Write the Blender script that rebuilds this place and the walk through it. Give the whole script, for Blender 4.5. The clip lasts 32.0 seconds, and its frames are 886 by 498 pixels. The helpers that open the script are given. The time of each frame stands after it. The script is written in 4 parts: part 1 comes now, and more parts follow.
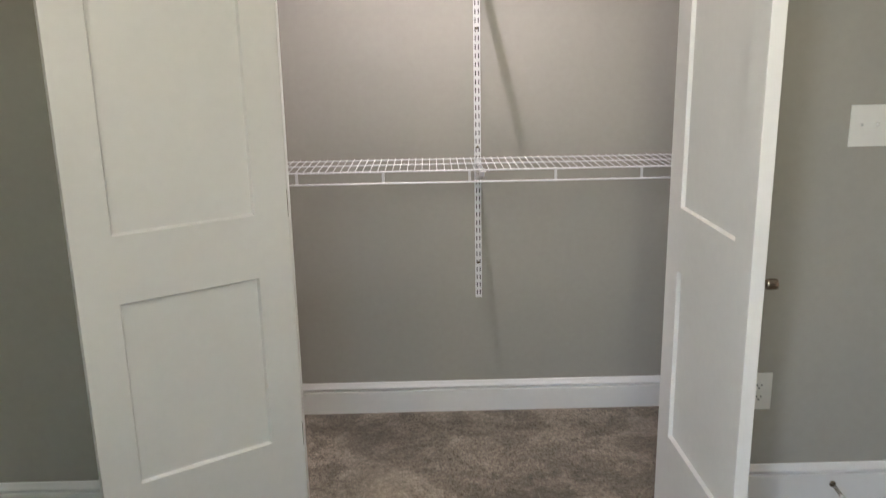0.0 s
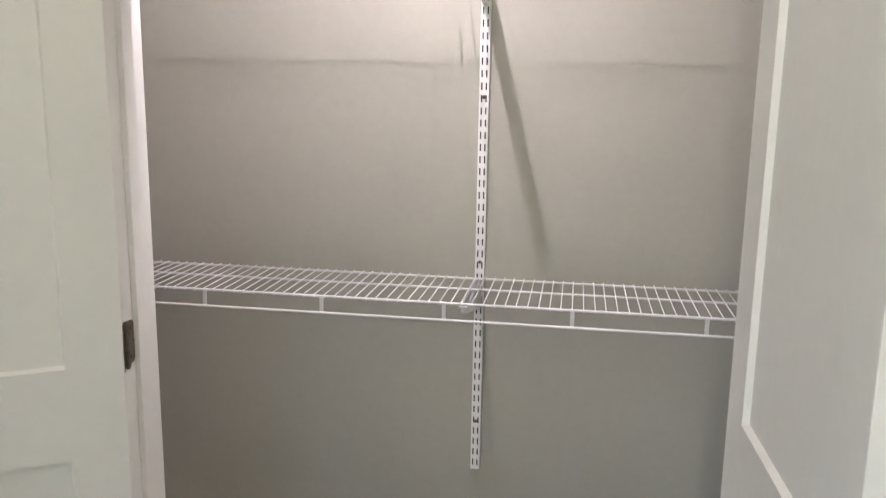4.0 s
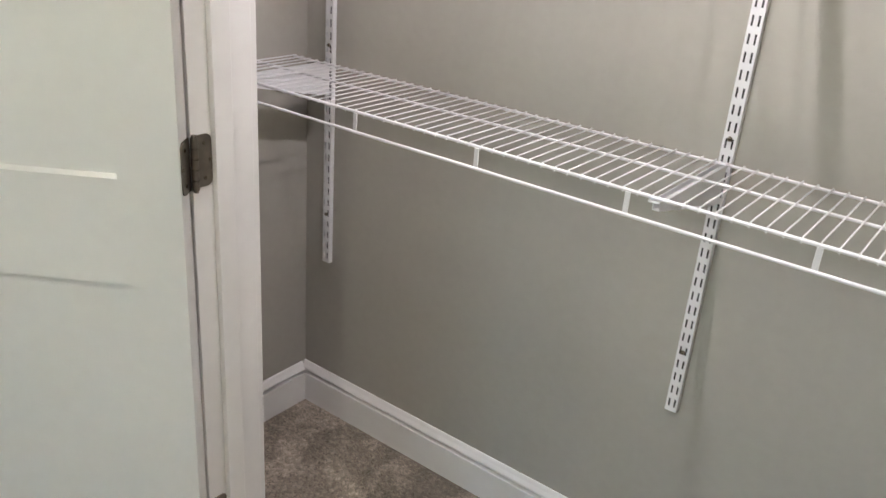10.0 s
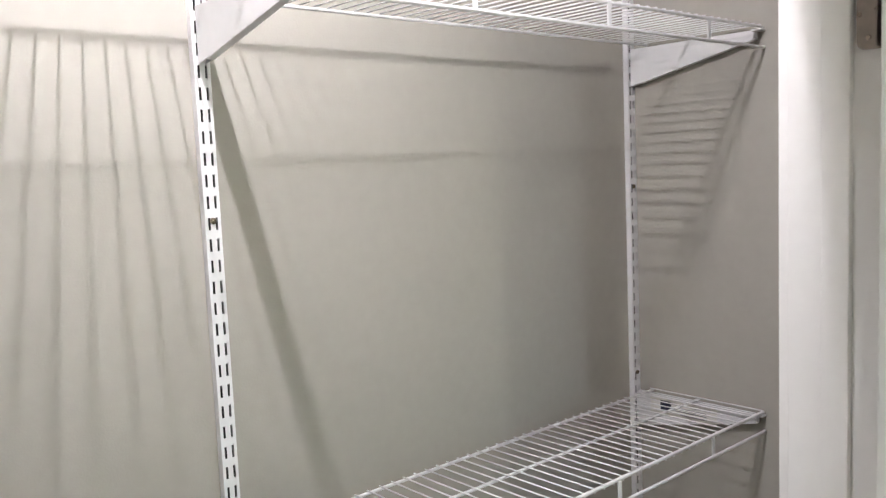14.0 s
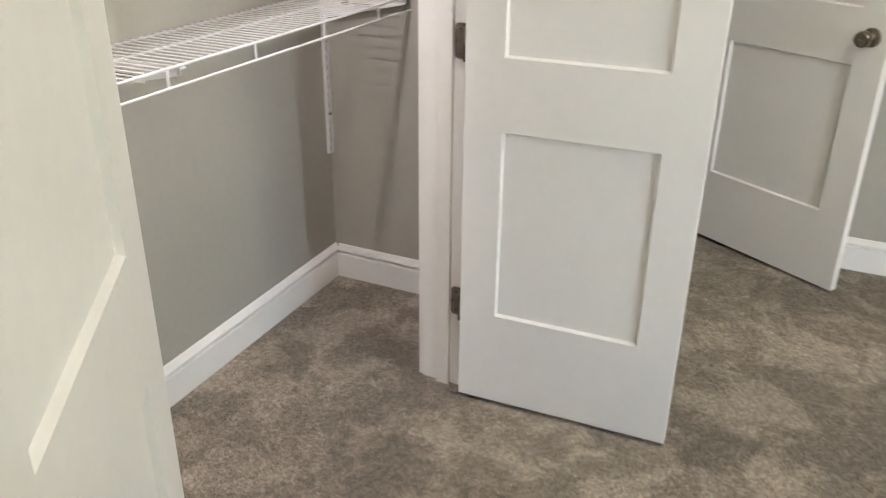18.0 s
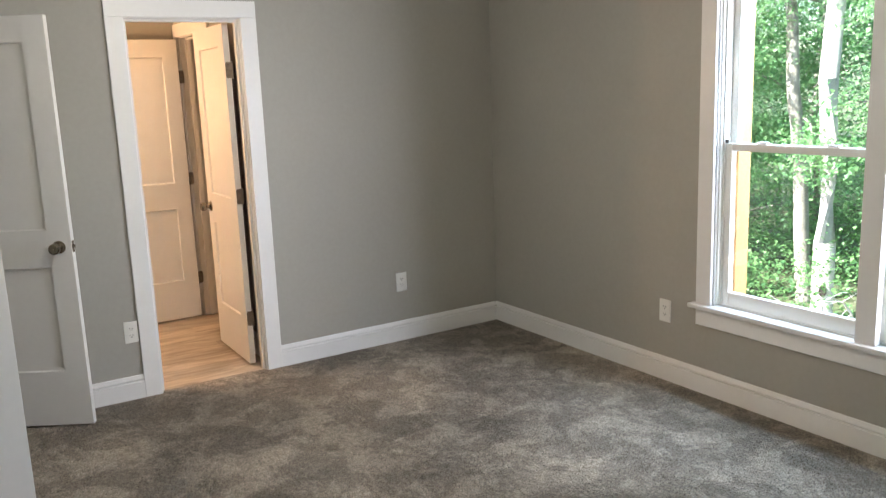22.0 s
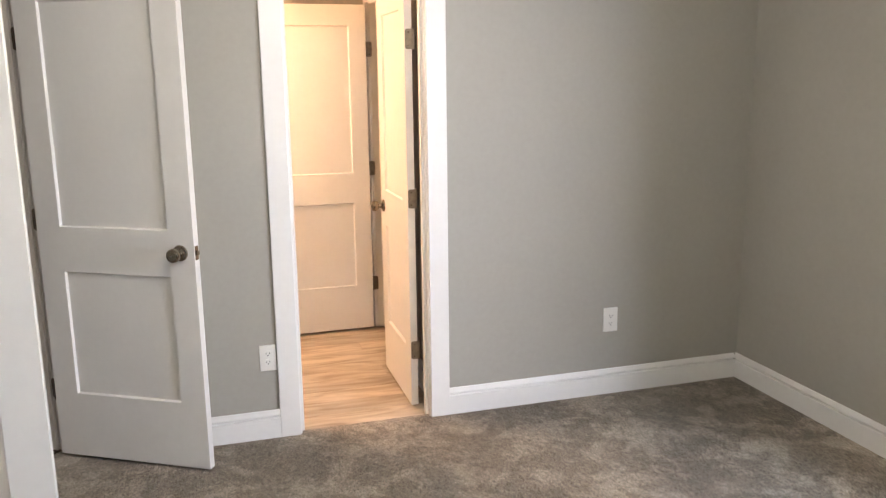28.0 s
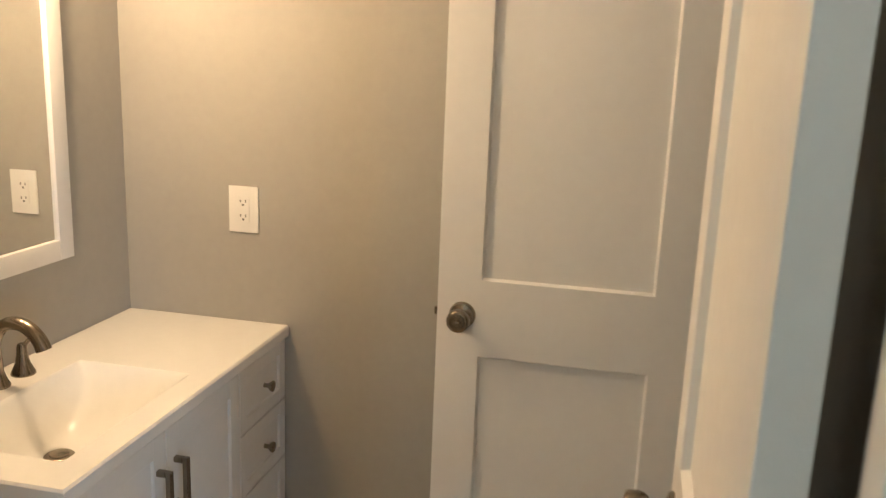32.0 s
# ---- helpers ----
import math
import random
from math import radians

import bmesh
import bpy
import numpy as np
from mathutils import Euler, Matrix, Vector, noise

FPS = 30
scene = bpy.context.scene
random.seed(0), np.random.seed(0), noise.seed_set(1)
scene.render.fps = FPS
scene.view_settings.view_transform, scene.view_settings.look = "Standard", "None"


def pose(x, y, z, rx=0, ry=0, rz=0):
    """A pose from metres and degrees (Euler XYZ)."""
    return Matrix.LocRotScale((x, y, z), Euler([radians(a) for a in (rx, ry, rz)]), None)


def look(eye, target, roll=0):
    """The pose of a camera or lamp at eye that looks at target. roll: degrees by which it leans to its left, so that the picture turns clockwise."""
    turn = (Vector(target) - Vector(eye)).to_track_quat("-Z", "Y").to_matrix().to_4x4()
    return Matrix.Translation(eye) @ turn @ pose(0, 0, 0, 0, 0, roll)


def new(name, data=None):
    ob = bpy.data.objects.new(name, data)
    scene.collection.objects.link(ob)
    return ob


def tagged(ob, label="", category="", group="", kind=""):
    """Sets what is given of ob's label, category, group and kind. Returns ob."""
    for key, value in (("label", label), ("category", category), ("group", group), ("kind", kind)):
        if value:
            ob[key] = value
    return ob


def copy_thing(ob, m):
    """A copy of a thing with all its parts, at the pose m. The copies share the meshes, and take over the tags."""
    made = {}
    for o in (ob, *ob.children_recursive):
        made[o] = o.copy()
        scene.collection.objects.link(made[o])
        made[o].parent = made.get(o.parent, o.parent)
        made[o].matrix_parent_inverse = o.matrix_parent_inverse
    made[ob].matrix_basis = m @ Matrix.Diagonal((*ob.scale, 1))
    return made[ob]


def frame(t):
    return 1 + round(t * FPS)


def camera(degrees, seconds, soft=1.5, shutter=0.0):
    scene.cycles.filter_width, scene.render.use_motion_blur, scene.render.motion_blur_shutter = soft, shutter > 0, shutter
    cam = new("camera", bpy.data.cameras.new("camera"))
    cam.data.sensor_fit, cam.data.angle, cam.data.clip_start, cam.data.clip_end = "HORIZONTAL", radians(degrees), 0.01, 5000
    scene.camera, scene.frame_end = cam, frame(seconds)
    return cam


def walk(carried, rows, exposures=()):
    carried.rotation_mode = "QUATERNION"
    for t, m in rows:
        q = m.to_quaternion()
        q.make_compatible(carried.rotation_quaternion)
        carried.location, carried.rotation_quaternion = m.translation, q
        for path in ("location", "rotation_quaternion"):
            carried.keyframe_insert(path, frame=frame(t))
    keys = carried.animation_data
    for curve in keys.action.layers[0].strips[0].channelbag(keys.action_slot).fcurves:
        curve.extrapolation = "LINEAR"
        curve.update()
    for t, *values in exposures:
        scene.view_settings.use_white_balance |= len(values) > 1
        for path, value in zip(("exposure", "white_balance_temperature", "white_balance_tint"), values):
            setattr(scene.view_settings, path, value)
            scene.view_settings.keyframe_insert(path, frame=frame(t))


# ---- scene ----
cam = camera(56.4, 32.0, soft=1.2, shutter=0.3)
PATH = [
    (0, (-0.173, -2.422, 1.522), (-0.151, -0.487, 1.017), -1.1),
    (0.5, (-0.141, -2.578, 1.506), (-0.135, -0.676, 0.889), -0.9),
    (1, (-0.118, -2.641, 1.477), (-0.139, -0.76, 0.799), -0.8),
    (1.5, (-0.094, -2.617, 1.485), (-0.115, -0.746, 0.78), -0.7),
    (2, (-0.09, -2.496, 1.492), (-0.092, -0.61, 0.827), -0.5),
    (2.5, (-0.043, -2.276, 1.511), (-0.037, -0.366, 0.919), -0.1),
    (4.5, (0.37, -1.177, 1.576), (-0.139, 0.728, 1.24), 1.1),
    (5, (0.444, -0.949, 1.592), (-0.279, 0.893, 1.299), 0.8),
    (5.5, (0.433, -0.791, 1.603), (-0.522, 0.953, 1.389), -0.1),
    (6, (0.44, -0.716, 1.623), (-0.723, 0.906, 1.5), -0.8),
    (6.5, (0.474, -0.731, 1.636), (-0.831, 0.784, 1.61), -1.3),
    (7, (0.49, -0.723, 1.64), (-0.883, 0.732, 1.633), -1.4),
    (7.5, (0.497, -0.714, 1.628), (-0.903, 0.712, 1.553), -1.0),
    (8, (0.499, -0.711, 1.615), (-0.899, 0.702, 1.397), -0.2),
    (8.5, (0.507, -0.723, 1.583), (-0.873, 0.672, 1.195), 1.0),
    (9, (0.521, -0.729, 1.553), (-0.82, 0.642, 0.988), 2.0),
    (9.5, (0.507, -0.738, 1.522), (-0.736, 0.651, 0.796), 3.2),
    (10, (0.462, -0.774, 1.493), (-0.608, 0.708, 0.683), 4.5),
    (10.5, (0.388, -0.843, 1.465), (-0.484, 0.755, 0.636), 4.7),
    (11, (0.315, -0.842, 1.456), (-0.296, 0.889, 0.662), 3.9),
    (11.5, (0.172, -0.724, 1.465), (-0.085, 1.131, 0.763), 2.7),
    (12, (0.02, -0.631, 1.474), (0.156, 1.278, 0.894), 0.6),
    (12.5, (-0.218, -0.577, 1.534), (0.336, 1.276, 1.025), -0.5),
    (13, (-0.354, -0.453, 1.556), (0.572, 1.281, 1.187), -1.6),
    (13.5, (-0.456, -0.407, 1.607), (0.696, 1.21, 1.364), -2.2),
    (15.5, (-0.786, -0.475, 1.565), (0.782, 0.727, 1.252), -2.4),
    (16, (-0.834, -0.567, 1.534), (0.698, 0.624, 1.046), -1.4),
    (16.5, (-0.915, -0.612, 1.498), (0.596, 0.53, 0.856), -0.7),
    (17, (-1.064, -0.664, 1.465), (0.454, 0.396, 0.709), 0.0),
    (17.5, (-1.182, -0.735, 1.462), (0.384, 0.192, 0.631), 0.4),
    (18, (-1.345, -0.809, 1.468), (0.294, -0.055, 0.605), 0.6),
    (18.5, (-1.536, -0.737, 1.486), (0.229, -0.353, 0.628), 0.5),
    (19, (-1.686, -0.673, 1.489), (0.121, -0.699, 0.633), -0.1),
    (19.5, (-1.897, -0.66, 1.492), (-0.122, -1.031, 0.649), -0.5),
    (20, (-2.073, -0.597, 1.528), (-0.37, -1.272, 0.727), -0.4),
    (20.5, (-2.194, -0.469, 1.535), (-0.543, -1.33, 0.806), -0.7),
    (21, (-2.319, -0.405, 1.581), (-0.695, -1.395, 0.963), -1.0),
    (21.5, (-2.483, -0.418, 1.612), (-0.844, -1.449, 1.112), -1.6),
    (22, (-2.625, -0.402, 1.635), (-0.963, -1.446, 1.25), -2.2),
    (22.5, (-2.679, -0.388, 1.659), (-1.003, -1.443, 1.38), -2.7),
    (23, (-2.696, -0.356, 1.675), (-1.025, -1.431, 1.449), -3.0),
    (23.5, (-2.731, -0.335, 1.665), (-1.086, -1.449, 1.436), -2.8),
    (24, (-2.84, -0.324, 1.654), (-1.218, -1.46, 1.373), -2.3),
    (24.5, (-2.918, -0.329, 1.637), (-1.306, -1.457, 1.275), -1.8),
    (26.5, (-2.732, -0.474, 1.623), (-1.01, -1.383, 1.167), -1.6),
    (27, (-2.416, -0.593, 1.616), (-0.631, -1.386, 1.186), -1.5),
    (27.5, (-2.052, -0.818, 1.625), (-0.214, -1.49, 1.21), -1.1),
    (28, (-1.614, -1.001, 1.609), (0.26, -1.567, 1.199), -0.7),
    (28.5, (-1.147, -1.207, 1.604), (0.749, -1.697, 1.196), -0.4),
    (29, (-0.659, -1.415, 1.614), (1.252, -1.841, 1.206), -0.1),
    (29.5, (-0.196, -1.543, 1.621), (1.731, -1.888, 1.21), -0.1),
    (30, (0.234, -1.668, 1.572), (2.175, -1.907, 1.155), 0.0),
    (30.5, (0.676, -1.732, 1.567), (2.621, -1.856, 1.116), 0.7),
    (31, (1.064, -1.776, 1.547), (3.009, -1.763, 1.081), 1.1),
    (31.5, (1.361, -1.847, 1.525), (3.298, -1.645, 1.068), 1.8),
    (32, (1.608, -1.862, 1.514), (3.516, -1.453, 1.08), 2.3),
]
EXPOSURES = [
    (0, 2.82, 6750, 11),
    (1, 3.25, 6750, 11),
    (2, 3.33, 6700, 11),
    (5, 2.54, 6650, 11),
    (6, 2.40, 6500, 7),
    (7, 2.18, 6450, 5),
    (8, 2.35, 6500, 6),
    (9, 2.74, 6600, 8),
    (10, 3.08, 6600, 9),
    (11, 3.18, 6650, 11),
    (12, 3.14, 6650, 12),
    (13, 2.98, 6400, 9),
    (16, 2.76, 6600, 5),
    (17, 3.07, 6800, 9),
    (18, 3.38, 6900, 10),
    (19, 3.68, 7080, 11),
    (20, 3.65, 7130, 10),
    (20.5, 3.42, 6950, 11),
    (21, 3.18, 6600, 11),
    (22, 2.90, 6560, 12),
    (23, 2.80, 6500, 12),
    (24, 2.64, 6350, 12),
    (27, 3.02, 6600, 15),
    (28, 3.44, 6680, 16),
    (29, 3.20, 6760, 16),
    (30, 2.90, 6950, 17),
    (31, 2.62, 6880, 17),
    (32, 2.22, 5580, -3),
]
walk(cam, [(t, look(eye, target, roll)) for t, eye, target, roll in PATH], EXPOSURES)

# ---- light ----
world = bpy.data.worlds.new("sky")
scene.world = world
world.use_nodes = True
SUN_UP, SUN_ROUND = radians(43), radians(14)
wn = world.node_tree.nodes
sky = wn.new("ShaderNodeTexSky")
sky.sky_type, sky.sun_disc = "NISHITA", False
sky.sun_elevation, sky.sun_rotation = SUN_UP, SUN_ROUND
wn["Background"].inputs["Strength"].default_value = 0.15
world.node_tree.links.new(sky.outputs["Color"], wn["Background"].inputs["Color"])


def lamp(name, kind, m, energy, colour, **settings):
    data = bpy.data.lights.new(name, kind)
    data.energy, data.color = energy, colour
    for key, value in settings.items():
        if key == "size":
            data.size = value
        elif key == "size_y":
            data.shape, data.size_y = "RECTANGLE", value
        elif key == "radius":
            data.shadow_soft_size = value
        elif key == "angle":
            data.angle = value
        elif key == "disk":
            data.shape, data.size = "DISK", value
    ob = new(name, data)
    ob.matrix_basis = m
    return ob


sun_way = Vector((math.sin(SUN_ROUND) * math.cos(SUN_UP), math.cos(SUN_ROUND) * math.cos(SUN_UP), math.sin(SUN_UP)))
lamp("sun", "SUN", look(sun_way * 20, (0, 0, 0)), 5.0, (1.0, 0.97, 0.92), angle=radians(0.6))
lamp("window_daylight", "AREA", look((-0.70, -4.12, 2.62), (-0.60, -3.50, 0.0)), 26.0, (0.50, 0.74, 1.0), size=1.6, size_y=0.45)
# Added area lamp outside, aimed through the window to brighten the east wall
lamp("east_wall_fill", "AREA", look((-2.50, -4.80, 1.70), (2.00, -2.40, 1.20)), 44.0, (0.80, 0.86, 1.0), size=2.0, size_y=1.5)
lamp("bedroom_bulb", "POINT", pose(0.35, -1.58, 2.22), 4.0, (1.0, 0.965, 0.85), radius=0.04)
lamp("bedroom_bulb_west", "POINT", pose(-1.41, -1.58, 2.22), 2.6, (1.0, 0.965, 0.85), radius=0.04)
lamp("closet_bulb", "AREA", pose(-0.13, 0.205, 2.41), 1.7, (1.0, 0.92, 1.0), size=0.016, size_y=0.12)
lamp("closet_globe", "POINT", pose(-0.13, 0.205, 2.36), 2.1, (1.0, 0.92, 1.0), radius=0.013)
lamp("bath_bulb", "POINT", pose(3.04, -0.67, 1.88), 7.0, (1.0, 0.60, 0.32), radius=0.05)
# Unseen lamp, assumed and added to brighten the hall beyond the entry
lamp("hall_fill", "POINT", pose(2.9, 1.2, 2.2), 1.75, (1.0, 0.85, 0.7), radius=0.08)

# ---- materials ----
def material(name, colour, rough=0.5, metal=0.0, vary=0.0, vary_scale=3.0, bump=0.0, bump_scale=200.0, second=None, second_scale=40.0, coat=0.0, spec=0.5):
    """A surface with variation of colour at two scales and a fine relief, in metres of the object's own space."""
    m = bpy.data.materials.new(name)
    m.use_nodes = True
    nt = m.node_tree
    n, lk = nt.nodes, nt.links.new
    p = n["Principled BSDF"]
    p.inputs["Base Color"].default_value = (*colour, 1)
    p.inputs["Roughness"].default_value, p.inputs["Metallic"].default_value = rough, metal
    p.inputs["Coat Weight"].default_value, p.inputs["Specular IOR Level"].default_value = coat, spec
    co = n.new("ShaderNodeTexCoord")
    if vary:
        big, small = n.new("ShaderNodeTexNoise"), n.new("ShaderNodeTexNoise")
        big.inputs["Scale"].default_value, small.inputs["Scale"].default_value = vary_scale, second_scale
        big.inputs["Detail"].default_value, small.inputs["Detail"].default_value = 3, 2
        lk(co.outputs["Object"], big.inputs["Vector"]), lk(co.outputs["Object"], small.inputs["Vector"])
        add = n.new("ShaderNodeMath")
        add.operation = "ADD"
        lk(big.outputs["Fac"], add.inputs[0]), lk(small.outputs["Fac"], add.inputs[1])
        ramp = n.new("ShaderNodeMapRange")
        ramp.inputs["From Min"].default_value, ramp.inputs["From Max"].default_value = 0.7, 1.3
        lk(add.outputs[0], ramp.inputs["Value"])
        mix = n.new("ShaderNodeMix")
        mix.data_type = "RGBA"
        other = second or tuple(c * (1 - vary) for c in colour)
        mix.inputs["A"].default_value, mix.inputs["B"].default_value = (*colour, 1), (*other, 1)
        lk(ramp.outputs[0], mix.inputs["Factor"])
        lk(mix.outputs["Result"], p.inputs["Base Color"])
        rr = n.new("ShaderNodeMapRange")
        rr.inputs["To Min"].default_value, rr.inputs["To Max"].default_value = rough * 0.85, min(1, rough * 1.15)
        lk(small.outputs["Fac"], rr.inputs["Value"]), lk(rr.outputs[0], p.inputs["Roughness"])
    if bump:
        tex, b = n.new("ShaderNodeTexNoise"), n.new("ShaderNodeBump")
        tex.inputs["Scale"].default_value, tex.inputs["Detail"].default_value = bump_scale, 3
        b.inputs["Strength"].default_value, b.inputs["Distance"].default_value = bump, 0.002
        lk(co.outputs["Object"], tex.inputs["Vector"]), lk(tex.outputs["Fac"], b.inputs["Height"]), lk(b.outputs["Normal"], p.inputs["Normal"])
    return m


WALL = material("wall_paint", (0.388, 0.372, 0.331), 0.75, vary=0.04, vary_scale=1.2, bump=0.12, bump_scale=260)
CEILING = material("ceiling_paint", (0.74, 0.73, 0.70), 0.85, vary=0.03, bump=0.2, bump_scale=180)
TRIM = material("white_trim_paint", (0.81, 0.80, 0.785), 0.38, vary=0.03, vary_scale=2, bump=0.05, bump_scale=90)
DOOR = material("white_door_paint", (0.80, 0.79, 0.775), 0.42, vary=0.03, vary_scale=2.5, bump=0.10, bump_scale=320)
WIRE = material("white_coated_wire", (0.70, 0.70, 0.71), 0.32, vary=0.04, vary_scale=8)
STEEL_WHITE = material("white_enamelled_steel", (0.78, 0.78, 0.79), 0.35, vary=0.05, vary_scale=6)
SLOT_SHADE = material("channel_inner_shade", (0.02, 0.02, 0.022), 0.7, vary=0.2)
NICKEL = material("brushed_nickel", (0.31, 0.265, 0.21), 0.21, 1.0, vary=0.12, vary_scale=30, bump=0.06, bump_scale=500)
NICKEL_DARK = material("aged_nickel_hinge", (0.27, 0.235, 0.20), 0.42, 1.0, vary=0.2, vary_scale=40)
PLATE = material("white_plastic_plate", (0.80, 0.79, 0.75), 0.35, vary=0.03)
DARK = material("dark_plastic_and_slot_shade", (0.03, 0.028, 0.025), 0.5, vary=0.1)
SLAB = material("grey_concrete", (0.32, 0.31, 0.30), 0.9, vary=0.25, vary_scale=2, bump=0.3, bump_scale=60)
RUBBER = material("white_rubber", (0.75, 0.74, 0.7), 0.6, vary=0.05)


# ---- building helpers ----
def box(bm, x0, x1, y0, y1, z0, z1, m=None, bevel=0.0):
    made = bmesh.ops.create_cube(bm, size=1, matrix=Matrix.LocRotScale(((x0 + x1) / 2, (y0 + y1) / 2, (z0 + z1) / 2), None, (abs(x1 - x0), abs(y1 - y0), abs(z1 - z0))))["verts"]
    if bevel:
        edges = list({e for v in made for e in v.link_edges})
        made = list({v for f in bmesh.ops.bevel(bm, geom=edges, offset=bevel, segments=2, profile=0.6, affect="EDGES")["faces"] for v in f.verts} | {v for v in made if v.is_valid})
    if m is not None:
        bmesh.ops.transform(bm, matrix=m, verts=made)
    return made


def rod(bm, a, b, r, sides=8, r2=None):
    a, b = Vector(a), Vector(b)
    m = Matrix.Translation((a + b) / 2) @ (b - a).to_track_quat("Z", "Y").to_matrix().to_4x4()
    return bmesh.ops.create_cone(bm, cap_ends=True, segments=sides, radius1=r, radius2=r if r2 is None else r2, depth=(b - a).length, matrix=m)["verts"]


def lathe(bm, profile, m=Matrix(), steps=20):
    """Turns (radius, height) pairs round the z axis of m."""
    rings = []
    for r, z in profile:
        rings.append([bm.verts.new(m @ Vector((r * math.cos(2 * math.pi * k / steps), r * math.sin(2 * math.pi * k / steps), z))) for k in range(steps)])
    for a, b in zip(rings, rings[1:]):
        for k in range(steps):
            bm.faces.new((a[k], a[(k + 1) % steps], b[(k + 1) % steps], b[k]))
    bm.faces.new(list(reversed(rings[0])))
    bm.faces.new(rings[-1])


def extrude_outline(bm, outline, a, b, m=Matrix()):
    """A prism: outline points (u, v) placed as (x, u, v) and run from x = a to x = b."""
    lo = [bm.verts.new(m @ Vector((a, u, v))) for u, v in outline]
    hi = [bm.verts.new(m @ Vector((b, u, v))) for u, v in outline]
    n = len(outline)
    bm.faces.new(list(reversed(lo))), bm.faces.new(hi)
    for k in range(n):
        bm.faces.new((lo[k], lo[(k + 1) % n], hi[(k + 1) % n], hi[k]))


def smooth_by_angle(me, degrees=40):
    me.shade_smooth()
    me.set_sharp_from_angle(angle=radians(degrees))


def part(name, bm, mat, parent=None, label="", smooth=False):
    bmesh.ops.recalc_face_normals(bm, faces=bm.faces[:])
    me = bpy.data.meshes.new(name)
    bm.to_mesh(me)
    bm.free()
    me.materials.append(mat)
    if smooth:
        smooth_by_angle(me)
    ob = new(name, me)
    ob.parent = parent
    return tagged(ob, label)


def piece(name, me, m, parent):
    ob = new(name, me)
    ob.parent = parent
    ob.matrix_basis = m
    return ob


def thing(name, m, label, category, group="", kind=""):
    ob = new(name)
    ob.empty_display_size = 0.05
    ob.matrix_basis = m
    return tagged(ob, label, category, group, kind)


def structure(name, bm, mat, label="", category=""):
    return tagged(part(name, bm, mat), label, category, kind="structure")


def boxes(*many):
    bm = bmesh.new()
    for b in many:
        box(bm, *b)
    return bm

# ---- structure: bedroom, closet, bath, hall ----
H = 2.45
JL, JR = -0.626, 0.590          # faces of the closet's jambs
N0, N1 = 0.015, 0.145           # closet front wall
BACK, CL, CR = 0.75, -1.123, 1.068
E0, E1 = 1.993, 2.098           # wall to the bath
BJ0, BJ1 = -2.013, -1.402       # faces of the bath door's jambs
S0, S1 = -3.735, -3.855
W0 = -3.45
BX, BN, BS = 3.610, -0.538, -2.095
HEAD = 2.045
LIN = 0.02
WX0, WX1, WZ0, WZ1 = -1.528, 0.110, 0.480, 2.086

structure("wall_north", boxes((W0 - 0.1, JL - LIN, N0, N1, 0, H), (JR + LIN, 1.372, N0, N1, 0, H), (JL - LIN, JR + LIN, N0, N1, HEAD + LIN, H)), WALL,
          "warm grey painted wall with the closet opening", "wall")
structure("wall_closet_back", boxes((CL - 0.1, CR + 0.1, BACK, BACK + 0.1, 0, H)), WALL, "warm grey painted back wall of the closet", "wall")
structure("wall_closet_left", boxes((CL - 0.1, CL, N1, BACK, 0, H)), WALL, "warm grey painted side wall of the closet", "wall")
structure("wall_closet_right", boxes((CR, CR + 0.1, N1, BACK, 0, H)), WALL, "warm grey painted side wall of the closet", "wall")
structure("wall_east", boxes((E0, E1, S0, BJ0 - LIN, 0, H), (E0, E1, BJ1 + LIN, -0.64, 0, H), (E0, E1, BJ0 - LIN, BJ1 + LIN, HEAD + LIN, H)), WALL,
          "grey painted wall with the bath doorway", "wall")
structure("wall_south", boxes((W0 - 0.1, WX0, S1, S0, 0, H), (WX1, E1, S1, S0, 0, H), (WX0, WX1, S1, S0, 0, WZ0 - 0.02), (WX0, WX1, S1, S0, WZ1, H)), WALL,
          "grey painted wall with the double window", "wall")
structure("wall_west", boxes((W0 - 0.1, W0, S0, N0, 0, H)), WALL, "plain grey painted wall", "wall")

# the entry stands across the corner of the room
ENTRY = pose(2.135, -0.375, 0, 0, 0, 135)      # x runs along the entry's wall, y towards the hall is negative
bm = bmesh.new()
box(bm, -0.22, -LIN, -0.10, 0, 0, H, ENTRY)
box(bm, 0.745 + LIN, 0.85, -0.10, 0, 0, H, ENTRY)
box(bm, -LIN, 0.745 + LIN, -0.10, 0, HEAD + LIN, H, ENTRY)
structure("wall_entry", bm, WALL, "grey painted wall set across the corner with the entry door", "wall")
bm = bmesh.new()
box(bm, 0, 0.268, 0, 0.1, 0, H, pose(1.372, 0.015, 0, 0, 0, 45))
structure("wall_entry_return", bm, WALL, "short grey painted return wall beside the entry door", "wall")
bm = bmesh.new()
box(bm, 0, 0.30, -0.07, 0, 0, H, pose(1.995, -0.642, 0, 0, 0, 45))
structure("wall_entry_side", bm, WALL, "short grey painted return wall behind the entry door", "wall")

